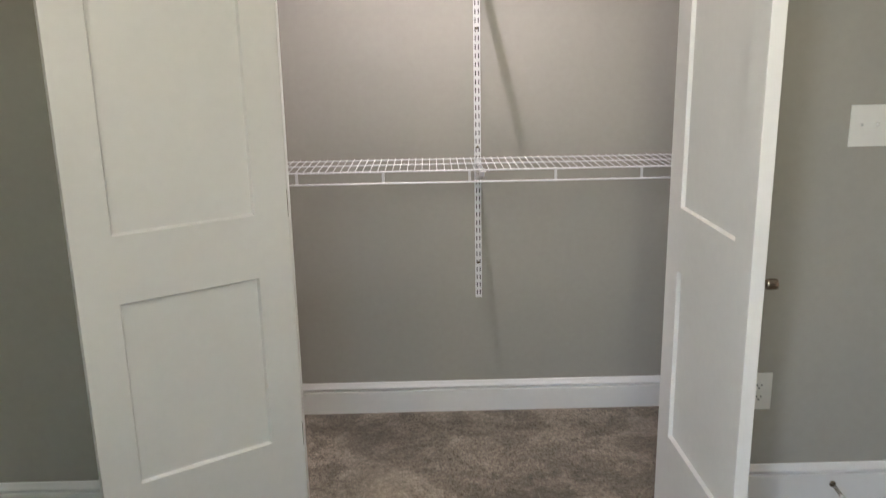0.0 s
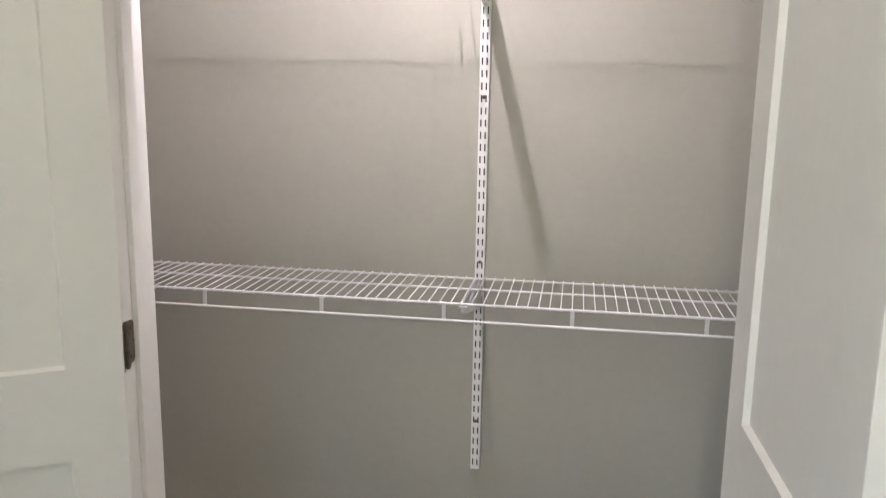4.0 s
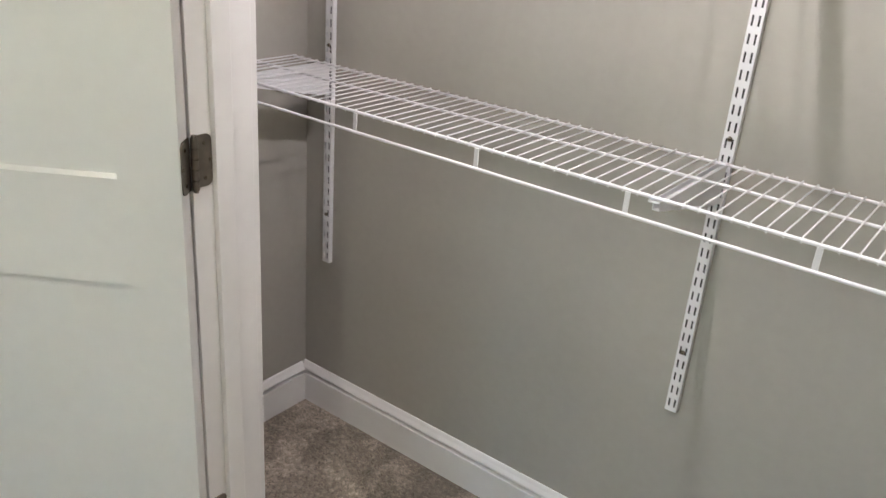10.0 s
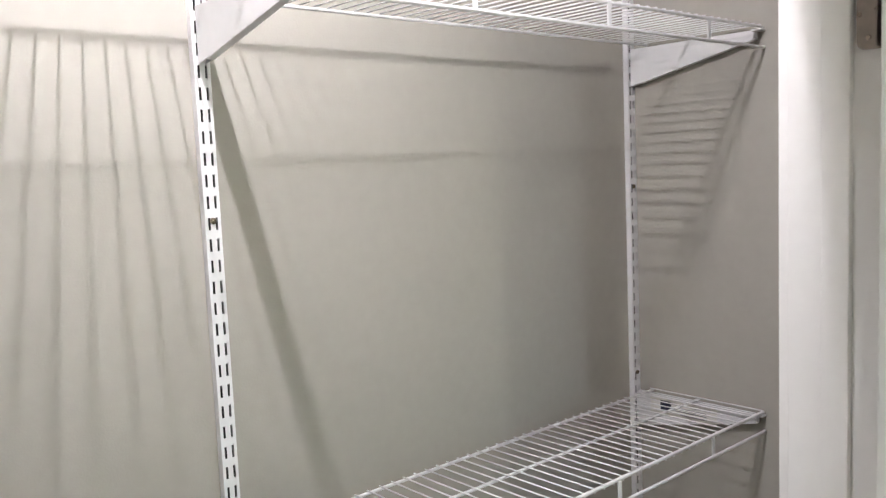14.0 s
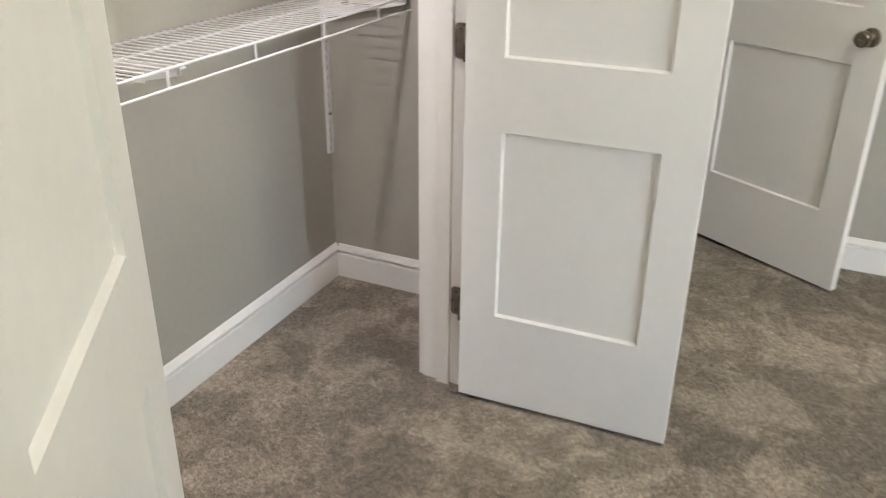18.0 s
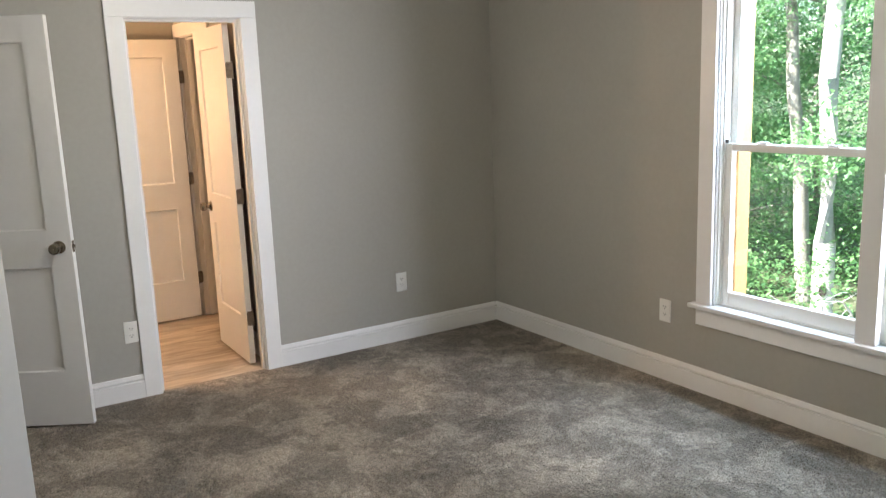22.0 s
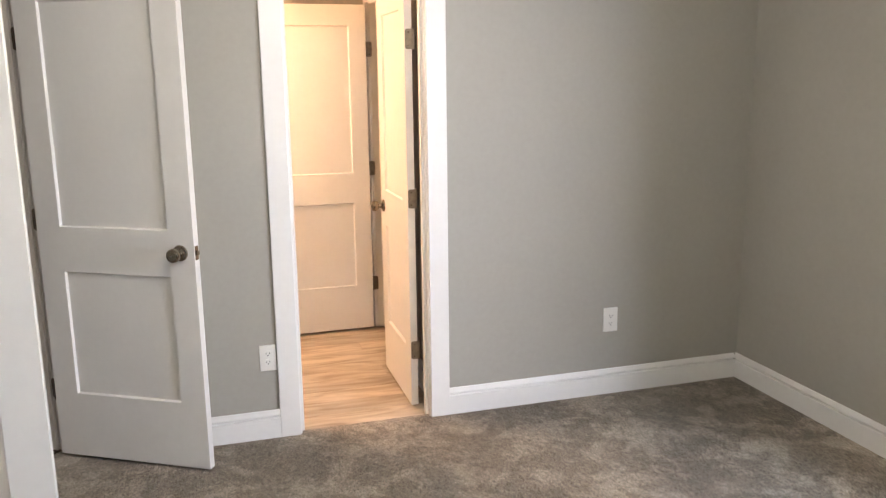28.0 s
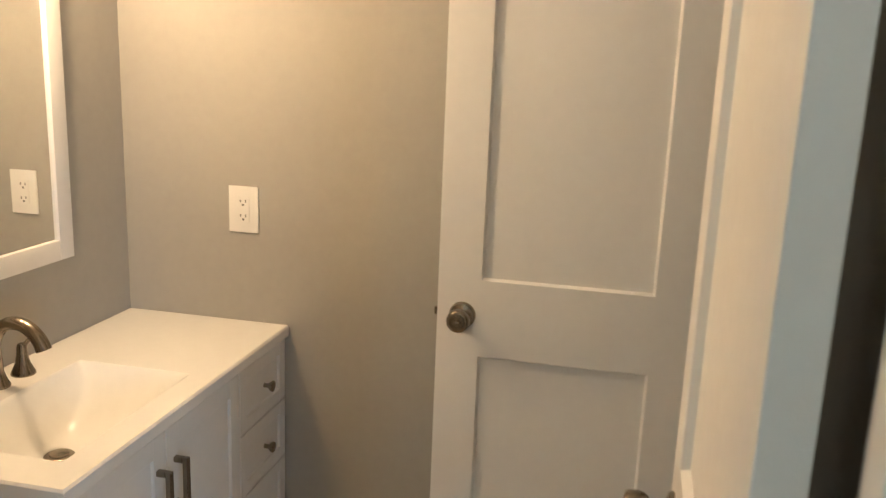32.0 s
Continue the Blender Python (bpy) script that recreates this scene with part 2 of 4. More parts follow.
structure("wall_bath_north", boxes((E1, BX, BN, BN + 0.1, 0, H)), WALL, "greige painted bath wall behind the vanity", "wall")
structure("wall_bath_east", boxes((BX, BX + 0.1, BS - 1.0, BN + 0.1, 0, H)), WALL, "greige painted bath wall with an outlet", "wall")
DX0, DX1 = 2.889, 3.502
structure("wall_bath_south", boxes((E1, DX0 - LIN, BS - 0.1, BS, 0, H), (DX1 + LIN, BX, BS - 0.1, BS, 0, H), (DX0 - LIN, DX1 + LIN, BS - 0.1, BS, HEAD + LIN, H)), WALL,
          "greige painted bath wall with an open door", "wall")
structure("wall_linen", boxes((2.5, BX, BS - 1.0, BS - 0.9, 0, H), (2.4, 2.5, BS - 1.0, BS - 0.1, 0, H)), WALL, "plain wall of the small space beyond the bath", "wall")
structure("wall_hall", boxes((1.3, 4.4, 2.6, 2.7, 0, H), (4.3, 4.4, -0.41, 2.6, 0, H), (1.168, 1.3, 0.85, 2.7, 0, H), (3.745, 4.3, -0.51, -0.41, 0, H), (1.3, 1.47, 0.16, 0.85, 0, H)), WALL, "plain wall of the hall beyond the entry", "wall")

structure("ceiling", boxes((W0 - 0.1, 4.4, S1, 2.7, H, H + 0.12)), CEILING, "off-white painted flat ceiling", "ceiling")
structure("subfloor", boxes((W0 - 0.1, 4.4, S1, 2.7, -0.20, -0.05)), SLAB, "plain slab under the floors", "floor")


# ---- trim ----
BASE = [(0, 0), (0.015, 0), (0.015, 0.093), (0.0140, 0.0945), (0.0015, 0.0955), (0.0015, 0.1040), (0.0125, 0.1052), (0.0140, 0.108), (0.0130, 0.112), (0.008, 0.121), (0.005, 0.129), (0.003, 0.132), (0, 0.132)]
SHOE = [(0, 0), (0.026, 0), (0.026, 0.008), (0.023, 0.014), (0.015, 0.019)] + BASE[2:]


def run(x0, y0, x1, y1):
    """A pose whose x axis runs from one point to the other along a wall, with y out of the wall, and the length."""
    return pose(x0, y0, 0, 0, 0, math.degrees(math.atan2(y1 - y0, x1 - x0))), math.hypot(x1 - x0, y1 - y0)


def baseboard(x0, y0, x1, y1, outline=BASE, label="white painted baseboard with a moulded top edge"):
    m, length = run(x0, y0, x1, y1)
    bm = bmesh.new()
    extrude_outline(bm, outline, 0, length, m)
    return structure("baseboard", bm, TRIM, label, "baseboard")


CASE, CT = 0.092, 0.017
baseboard(JL - CASE - 0.006, N0, W0, N0)
baseboard(1.366, N0, JR + CASE + 0.006, N0)
baseboard(1.560, 0.203, 1.366, 0.009)
baseboard(E0, S0 + 0.016, E0, BJ0 - CASE - 0.006)
baseboard(E0, BJ1 + CASE + 0.006, E0, -0.645)
baseboard(W0, S0, E0, S0)
baseboard(CR, BACK, CL, BACK)
baseboard(CL, BACK - 0.016, CL, N1)
baseboard(CR, N1, CR, BACK - 0.016)
baseboard(BX, BS, BX, -1.000, SHOE, "white painted baseboard with a rounded shoe strip")
baseboard(E1, BS, DX0 - 0.08, BS, SHOE, "white painted baseboard with a rounded shoe strip")
baseboard(DX1 + 0.08, BS, BX - 0.03, BS, SHOE, "white painted baseboard with a rounded shoe strip")


def door_frame(name, m, width, depth, label, sides=(1, 1), stop=(0.040, 0.078), back=True):
    """Jambs, stops and casing of a doorway: x across the opening, y from the face of the wall (0) into it."""
    ob = thing(name, m, label, "door frame", kind="structure")

    def board(part_name, *b, bevel=0.003):
        bm = bmesh.new()
        box(bm, *b, bevel=bevel)
        return part(part_name, bm, TRIM, ob)

    board("jamb", -LIN + 0.0005, 0, 0.0, depth, 0, HEAD, bevel=0.0015)
    board("jamb", width, width + LIN - 0.0005, 0.0, depth, 0, HEAD, bevel=0.0015)
    board("head_jamb", -LIN + 0.0005, width + LIN - 0.0005, 0.0, depth, HEAD, HEAD + LIN - 0.0005, bevel=0.0015)
    board("stop", 0, 0.013, *stop, 0, HEAD - 0.013, bevel=0.002)
    board("stop", width - 0.013, width, *stop, 0, HEAD - 0.013, bevel=0.002)
    board("head_stop", 0, width, *stop, HEAD - 0.013, HEAD, bevel=0.002)
    for y0, y1 in ((-CT, -0.0005), (depth + 0.0005, depth + CT)) if back else ((-CT, -0.0005),):
        a, b = -0.006 - CASE if sides[0] else -LIN, width + 0.006 + CASE if sides[1] else width + LIN
        if sides[0]:
            board("side_casing", a, -0.006, y0, y1, 0, HEAD + 0.006)
        if sides[1]:
            board("side_casing", width + 0.006, b, y0, y1, 0, HEAD + 0.006)
        board("head_casing", a, b, y0 - (0.001 if y0 < 0 else 0), y1 + (0.001 if y0 > 0 else 0), HEAD + 0.0065, HEAD + 0.006 + CASE)
    return ob


door_frame("door_1", pose(JL, N0, 0), JR - JL, N1 - N0, "white painted frame of the double closet door", back=True)
door_frame("door_2", pose(E0, BJ1, 0, 0, 0, -90), BJ1 - BJ0, E1 - E0, "white painted casing and jamb of the bath doorway", stop=(0.026, 0.058))
door_frame("door_3", pose(DX1, BS, 0, 0, 0, 180), DX1 - DX0, 0.1, "white painted frame of the second bath door", back=False)
door_frame("door_4", ENTRY @ pose(0.745, 0, 0, 0, 0, 180), 0.745, 0.1, "white painted frame of the bedroom entry", sides=(0, 1), back=False)


# ---- doors ----
KNOB = [(0.0325, 0), (0.0325, 0.004), (0.030, 0.008), (0.017, 0.011), (0.0125, 0.016), (0.0115, 0.026), (0.013, 0.030), (0.021, 0.033), (0.0255, 0.039), (0.0275, 0.048), (0.0265, 0.060), (0.024, 0.064), (0.018, 0.066), (0.006, 0.0645)]


PULL = [(0.0165, 0), (0.0165, 0.003), (0.012, 0.006), (0.0085, 0.010), (0.0085, 0.018), (0.0125, 0.022), (0.0135, 0.026), (0.0135, 0.046), (0.0125, 0.048), (0.004, 0.0485)]


def slab_mesh(width, height, t, panels, stile, sticking=0.0050, sink=0.012):
    """A moulded leaf, x from the hinge, y from -t to 0, with the sunk edges of its panels on both faces and open where the panels lie."""
    bm = bmesh.new()
    xs = [0, stile, width - stile, width]
    zs = [0] + [z for p in panels for z in p] + [height]
    for y, inward in ((0.0, -sink), (-t, sink)):
        grid = [[bm.verts.new((x, y, z)) for x in xs] for z in zs]
        for r in range(len(zs) - 1):
            for c in range(3):
                corner = (grid[r][c], grid[r][c + 1], grid[r + 1][c + 1], grid[r + 1][c])
                if c == 1 and r % 2 == 1:
                    x0, x1, z0, z1 = xs[1], xs[2], zs[r], zs[r + 1]
                    k = sticking
                    low = [bm.verts.new(p) for p in ((x0 + k, y + inward, z0 + k), (x1 - k, y + inward, z0 + k), (x1 - k, y + inward, z1 - k), (x0 + k, y + inward, z1 - k))]
                    for i in range(4):
                        bm.faces.new((corner[i], corner[(i + 1) % 4], low[(i + 1) % 4], low[i]))
                else:
                    bm.faces.new(corner)
        if y == 0:
            first = grid
        else:
            for r in range(len(zs) - 1):
                bm.faces.new((first[r][0], first[r + 1][0], grid[r + 1][0], grid[r][0]))
                bm.faces.new((first[r][3], first[r + 1][3], grid[r + 1][3], grid[r][3]))
            for c in range(3):
                bm.faces.new((first[0][c], first[0][c + 1], grid[0][c + 1], grid[0][c]))
                bm.faces.new((first[-1][c], first[-1][c + 1], grid[-1][c + 1], grid[-1][c]))
    bmesh.ops.recalc_face_normals(bm, faces=bm.faces[:])
    rim = [e for e in bm.edges if e.is_manifold and e.calc_face_angle() > 1.2 and all(abs(v.co.x) < 1e-6 or abs(v.co.x - width) < 1e-6 or abs(v.co.z) < 1e-6 or abs(v.co.z - height) < 1e-6 for v in e.verts)]
    bmesh.ops.bevel(bm, geom=rim, offset=0.0018, segments=2, profile=0.6, affect="EDGES")
    return bm


def rounded_plate(bm, width, height, thick, radius, m, corners=(1, 1, 1, 1)):
    """A flat plate with rounded corners in x and z, y from 0 to thick."""
    pts = []
    for k, (sx, sz) in enumerate(((1, -1), (1, 1), (-1, 1), (-1, -1))):
        r = radius if corners[k] else 0.0005
        for a in range(5):
            turn = math.radians(-90 + 90 * k + 22.5 * a)
            pts.append((sx * (width / 2 - r) + r * math.cos(turn), sz * (height / 2 - r) + r * math.sin(turn)))
    lo = [bm.verts.new(m @ Vector((x, 0, z))) for x, z in pts]
    hi = [bm.verts.new(m @ Vector((x, thick, z))) for x, z in pts]
    bm.faces.new(lo), bm.faces.new(list(reversed(hi)))
    for k in range(len(pts)):
        bm.faces.new((lo[k], hi[k], hi[(k + 1) % len(pts)], lo[(k + 1) % len(pts)]))


def hinge(parent, x, y, z, leaf_turns, long=0.09):
    """A butt hinge: knuckles along z at (x, y), and leaves that lie along the turns given, in degrees, with a screw head pattern."""
    bm = bmesh.new()
    for k in range(5):
        rod(bm, (x, y, z - long / 2 + k * long / 5 + 0.0008), (x, y, z - long / 2 + (k + 1) * long / 5 - 0.0008), 0.0062, 12)
    rod(bm, (x, y, z - long / 2 - 0.004), (x, y, z + long / 2 + 0.004), 0.004, 10)
    for turn, side in leaf_turns:
        m = Matrix.Translation((x, y, z)) @ Matrix.Rotation(math.radians(turn), 4, "Z") @ Matrix.Translation((0.021, side, 0))
        rounded_plate(bm, 0.036, long, 0.0022, 0.011, m, (1, 1, 0, 0))
    ob = part("hinge", bm, NICKEL_DARK, parent, "nickel butt hinge", smooth=True)
    bm = bmesh.new()
    for turn, side in leaf_turns:
        for dx, dz in ((0.014, -0.03), (0.026, 0.0), (0.014, 0.03)):
            for face in (-0.0004, 0.0026):
                m = Matrix.Translation((x, y, z)) @ Matrix.Rotation(math.radians(turn), 4, "Z") @ Matrix.Translation((0.01 + dx, side + face, dz)) @ Matrix.Rotation(math.radians(90), 4, "X")
                lathe(bm, [(0.0035, -0.0006), (0.0035, 0.0004), (0.0015, 0.0006)], m, 8)
    part("screw", bm, NICKEL, ob)
    return ob


def door(name, m, label, width=0.612, stile=0.104, knobs=(0, 0), dummy=False, jamb=90.0, side=1, latch=True, hinge_x=-0.004, leaf_gap=0.0):
    """A two-panel moulded door, x from the hinge, y from -t to 0. knobs: on the face y = 0, on the face y = -t. side 1: the knuckles stand at y = 0."""
    t, height = 0.035, 2.020
    panels = ((0.285, 0.820), (1.008, 1.897))
    ob = thing(name, m, label, "door")
    leaf = part("leaf", slab_mesh(width, height, t, panels, stile), DOOR, ob, smooth=False)
    for part_name, (z0, z1) in zip(("lower_panel", "upper_panel"), panels):
        bm = bmesh.new()
        box(bm, stile + 0.0062, width - stile - 0.0062, -t + 0.0125, -0.0125, z0 + 0.0062, z1 - 0.0062)
        for y in (-0.0120, -t + 0.0120):
            box(bm, stile + 0.0046, width - stile - 0.0046, y - 0.0006, y + 0.0004, z0 + 0.0046, z1 - 0.0046)
        part(part_name, bm, DOOR, ob)
    for on, y, turn in ((knobs[0], 0, -90), (knobs[1], -t, 90)):
        if on:
            bm = bmesh.new()
            lathe(bm, PULL if dummy else KNOB, Matrix.Translation((width - (0.042 if dummy else 0.062), y, 0.917 if dummy else 0.920)) @ Matrix.Rotation(math.radians(turn), 4, "X"), 28)
            knob = part("knob", bm, NICKEL, ob, "brushed nickel door knob", smooth=True)
            if not dummy:
                bm = bmesh.new()
                box(bm, width - 0.0655, width - 0.0585, y + (0.064 if y == 0 else -0.068), y + (0.068 if y == 0 else -0.064), 0.918, 0.922, bevel=0.0008)
                part("keyway", bm, NICKEL_DARK, knob)
    if latch:
        bm = bmesh.new()
        rounded_plate(bm, 0.025, 0.057, 0.0016, 0.004, Matrix.Translation((width - 0.0008, -t / 2, 0.920)) @ Matrix.Rotation(math.radians(-90), 4, "Z"))
        plate = part("latch_plate", bm, NICKEL, ob, "nickel latch plate")
        bm = bmesh.new()
        box(bm, width, width + 0.010, -t / 2 - 0.007, -t / 2 + 0.007, 0.911, 0.929, bevel=0.003)
        part("latch", bm, NICKEL, plate)
    y = 0.006 if side > 0 else -t - 0.006
    for z in (0.285, 1.030, 1.760):
        hinge(ob, hinge_x, y, z, ((-90 if side > 0 else 90, (0.0012 if hinge_x > -0.006 else hinge_x + 0.0002) if side < 0 else -0.0034), (jamb, leaf_gap)))
    return ob


def leaf_pose(x, y, dx, dy):
    return pose(x, y, 0.015, 0, 0, math.degrees(math.atan2(dy, dx)))


door("closet_door", leaf_pose(-0.602, -0.024, -0.505, -0.344), "white two-panel closet door leaf swung wide open", width=0.606, side=-1, jamb=-124.3, latch=False, hinge_x=-0.0095, leaf_gap=0.0066)
door("closet_door", leaf_pose(0.571, 0.003, 0.021, -0.604), "white two-panel closet door leaf open at a right angle", width=0.606, knobs=(1, 0), dummy=True, side=1, jamb=178.3, latch=False)
door("bath_door", leaf_pose(2.118, -1.957, 0.6, -0.010), "white two-panel bath door standing open into the bath", width=0.606, knobs=(1, 1), side=-1, jamb=180, leaf_gap=0.0285)
door("linen_door", leaf_pose(3.467, -2.061, 0.0, 0.6), "white two-panel door standing open before the bath wall", width=0.606, knobs=(1, 1), side=-1, jamb=180, leaf_gap=-0.0085)
door("entry_door", leaf_pose(2.118, -0.385, -0.515, -0.857), "white two-panel bedroom entry door standing open", width=0.720, stile=0.112, knobs=(1, 1), side=1, jamb=190)


# ---- closet fittings ----
def upright_mesh(z0, z1):
    """A slotted upright: a folded channel whose face has two columns of open slots."""
    bm = bmesh.new()
    w, deep, pitch, slot = 0.0254, 0.013, 0.0318, 0.0185
    cols = [-w / 2, -0.0078, -0.0042, 0.0042, 0.0078, w / 2]
    zs, z = [z0], z0 + 0.012
    while z + slot < z1 - 0.006:
        zs += [z, z + slot]
        z += pitch
    zs.append(z1)
    front = [[bm.verts.new((x, -deep, z)) for x in cols] for z in zs]
    for r in range(len(zs) - 1):
        for c in range(5):
            if not (r % 2 == 1 and c in (1, 3)):
                bm.faces.new((front[r][c], front[r][c + 1], front[r + 1][c + 1], front[r + 1][c]))
    for x, c in ((-w / 2, 0), (w / 2, 5)):
        foot = [bm.verts.new((x, 0, zs[0])), bm.verts.new((x, 0, zs[-1]))]
        bm.faces.new([front[r][c] for r in range(len(zs))] + [foot[1], foot[0]])
    return bm


def upright(x, z0, z1, screws, label):
    ob = thing("slotted_upright", pose(x, BACK - 0.0005, 0), label, "shelf upright", "closet shelf uprights")
    part("channel", upright_mesh(z0, z1), STEEL_WHITE, ob)
    # Near-black sheet behind the slots: the channel's inner shade put into its colour
    bm = bmesh.new()
    box(bm, -0.0120, 0.0120, -0.0015, 0, z0 + 0.001, z1 - 0.001)
    part("channel_shade", bm, SLOT_SHADE, ob, "near-black sheet standing for the shade inside the channel")
    for z in screws:
        bm = bmesh.new()
        lathe(bm, [(0.0052, 0), (0.0050, 0.0015), (0.0038, 0.0034), (0.0014, 0.0042)], pose(0, -0.013, z, 90), 12)
        part("screw", bm, NICKEL, ob, "steel pan-head screw", smooth=True)
    return ob


SX = (-1.031, 0.003, 1.0545)
for x in SX:
    upright(x, 0.495, 2.030, (0.64, 1.098, 1.538, 1.965), "white slotted steel upright screwed to the closet's back wall")

SHELF_BACK, SHELF_MID, SHELF_FRONT = 0.698, 0.577, 0.426
CROSS_WIRES = 85


def wire_shelf(z, label):
    """A ventilated shelf: long rods, thin cross wires, and a lip with a lower rail held by short posts."""
    x0, x1 = CL + 0.006, CR - 0.006
    ob = thing("wire_shelf", pose(0, 0, z), label, "shelf", "closet wire shelves")
    for name, y, dz, r in (("back_rod", SHELF_BACK, 0, 0.0030), ("middle_rod", SHELF_MID, 0, 0.0030), ("front_rod", SHELF_FRONT, 0, 0.0033), ("lip_rail", SHELF_FRONT - 0.004, -0.0405, 0.0032)):
        bm = bmesh.new()
        rod(bm, (x0, y, dz), (x1, y, dz), r, 12)
        part(name, bm, WIRE, ob, smooth=True)
    bm = bmesh.new()
    rod(bm, (0, SHELF_BACK + 0.003, 0.0044), (0, SHELF_FRONT + 0.001, 0.0044), 0.0015, 6)
    rod(bm, (0, SHELF_FRONT + 0.001, 0.0050), (0, SHELF_FRONT - 0.0045, -0.0035), 0.0015, 6)
    wire = bpy.data.meshes.new("wire")
    bm.to_mesh(wire), bm.free()
    wire.materials.append(WIRE)
    wire.shade_smooth()
    step = (x1 - x0 - 0.012) / (CROSS_WIRES - 1)
    for k in range(CROSS_WIRES):
        piece("wire", wire, pose(x0 + 0.006 + k * step + random.uniform(-0.0007, 0.0007), 0, 0), ob)
    bm = bmesh.new()
    box(bm, -0.0048, 0.0048, -0.0012, 0.0012, -0.0385, -0.002, bevel=0.0008)
    post = bpy.data.meshes.new("post")
    bm.to_mesh(post), bm.free()
    post.materials.append(WIRE)
    for k in range(7):
        piece("post", post, pose(-0.945 + 0.3005 * k, SHELF_FRONT - 0.003, 0), ob)
    for x in SX:
        bm = bmesh.new()
        outline = [(SHELF_FRONT + 0.010, -0.0055), (SHELF_FRONT + 0.008, -0.022), (0.708, -0.082), (0.734, -0.088), (0.734, -0.0055)]
        for a in (-0.0065, 0.0050):
            extrude_outline(bm, outline, x + a, x + a + 0.0015)
        under = [(SHELF_FRONT + 0.008, -0.0225), (SHELF_FRONT + 0.008, -0.0240), (0.708, -0.0840), (0.708, -0.0825)]
        extrude_outline(bm, under, x - 0.0065, x + 0.0065)
        arm = part("bracket", bm, STEEL_WHITE, ob, "white tapered steel bracket")
        bm = bmesh.new()
        box(bm, x - 0.010, x + 0.010, SHELF_FRONT - 0.006, SHELF_FRONT + 0.014, -0.0085, -0.004, bevel=0.0015)
        part("clip", bm, WIRE, arm)
    return ob


wire_shelf(1.0600, "white coated wire shelf with a lip rail on steel brackets")
wire_shelf(1.8550, "white coated upper wire shelf on steel brackets")

# the maker's sticker left on a bracket, its print too small to read
tag = thing("sticker", pose(SX[2] - 0.0070, 0.60, 1.032), "white paper sticker with a dark printed square on a bracket", "sticker", "bracket stickers")
bm = bmesh.new()
box(bm, -0.0005, 0, -0.075, 0.095, -0.022, 0.016)
part("paper", bm, PLATE, tag)
bm = bmesh.new()
box(bm, -0.0010, -0.0005, 0.040, 0.068, -0.012, 0.012)
part("printed_square", bm, material("printed_dark_blue", (0.03, 0.035, 0.06), 0.5, vary=0.1), tag)
bm = bmesh.new()
for k in range(4):
    box(bm, -0.0010, -0.0005, -0.05, 0.028 - 0.012 * (k % 2), 0.007 - 0.007 * k, 0.009 - 0.007 * k)
part("printed_lines", bm, material("printed_grey", (0.18, 0.18, 0.19), 0.6, vary=0.1), tag)
copy_thing(tag, pose(SX[1] - 0.0070, 0.60, 1.032))


# ---- wall plates ----
def outlet(m, label, decora=False, w=0.076, h=0.122):
    """A receptacle: plate in x and z, y out of the wall."""
    ob = thing("wall_outlet", m, label, "outlet", "wall outlets")
    bm = bmesh.new()
    box(bm, -w / 2, w / 2, 0, 0.0055, -h / 2, h / 2, bevel=0.0022)
    plate = part("cover_plate", bm, PLATE, ob, smooth=True)
    bm = bmesh.new()
    if decora:
        box(bm, -0.017, 0.017, 0.004, 0.0075, -0.034, 0.034, bevel=0.001)
    else:
        rounded_plate(bm, 0.034, 0.029, 0.0032, 0.010, Matrix.Translation((0, 0.004, -0.0195)))
        rounded_plate(bm, 0.034, 0.029, 0.0032, 0.010, Matrix.Translation((0, 0.004, 0.0195)))
    face = part("receptacle", bm, PLATE, ob)
    # Raised near-black pieces stand for the shade in the open slots
    for z in (-0.0195, 0.0195):
        for slot in ((-0.0087, -0.0060, z - 0.001, z + 0.007), (0.0060, 0.0087, z, z + 0.0065), (-0.0026, 0.0026, z - 0.0095, z - 0.0045)):
            bm = bmesh.new()
            box(bm, slot[0], slot[1], 0.0071, 0.0079, slot[2], slot[3])
            part("slot", bm, DARK, face)
    for z in ((-0.048, 0.048) if decora else (0,)):
        bm = bmesh.new()
        lathe(bm, [(0.0028, 0), (0.0026, 0.0010), (0.001, 0.0013)], pose(0, 0.0054, z, -90), 10)
        part("screw", bm, PLATE, ob)
    return ob


outlet(pose(0.858, N0, 0.392, 0, 0, 180), "white duplex outlet beside the closet door", w=0.084, h=0.125)
outlet(pose(E0, -1.264, 0.381, 0, 0, 90), "white duplex outlet beside the bath doorway", w=0.072, h=0.120)
outlet(pose(E0, -2.970, 0.392, 0, 0, 90), "white duplex outlet low on the grey wall", w=0.078, h=0.125)
outlet(pose(0.422, S0, 0.393, 0, 0, 0), "white duplex outlet beside the window", w=0.080, h=0.125)
outlet(pose(BX, -0.889, 1.120, 0, 0, 90), "white rectangular outlet above the vanity top", True, w=0.084, h=0.124)

switch = thing("light_switch", pose(1.122, N0, 1.235, 0, 0, 180), "white two-gang toggle light switch", "switch")
bm = bmesh.new()
box(bm, -0.0585, 0.0585, 0, 0.0055, -0.0615, 0.0615, bevel=0.0022)
part("cover_plate", bm, PLATE, switch, smooth=True)
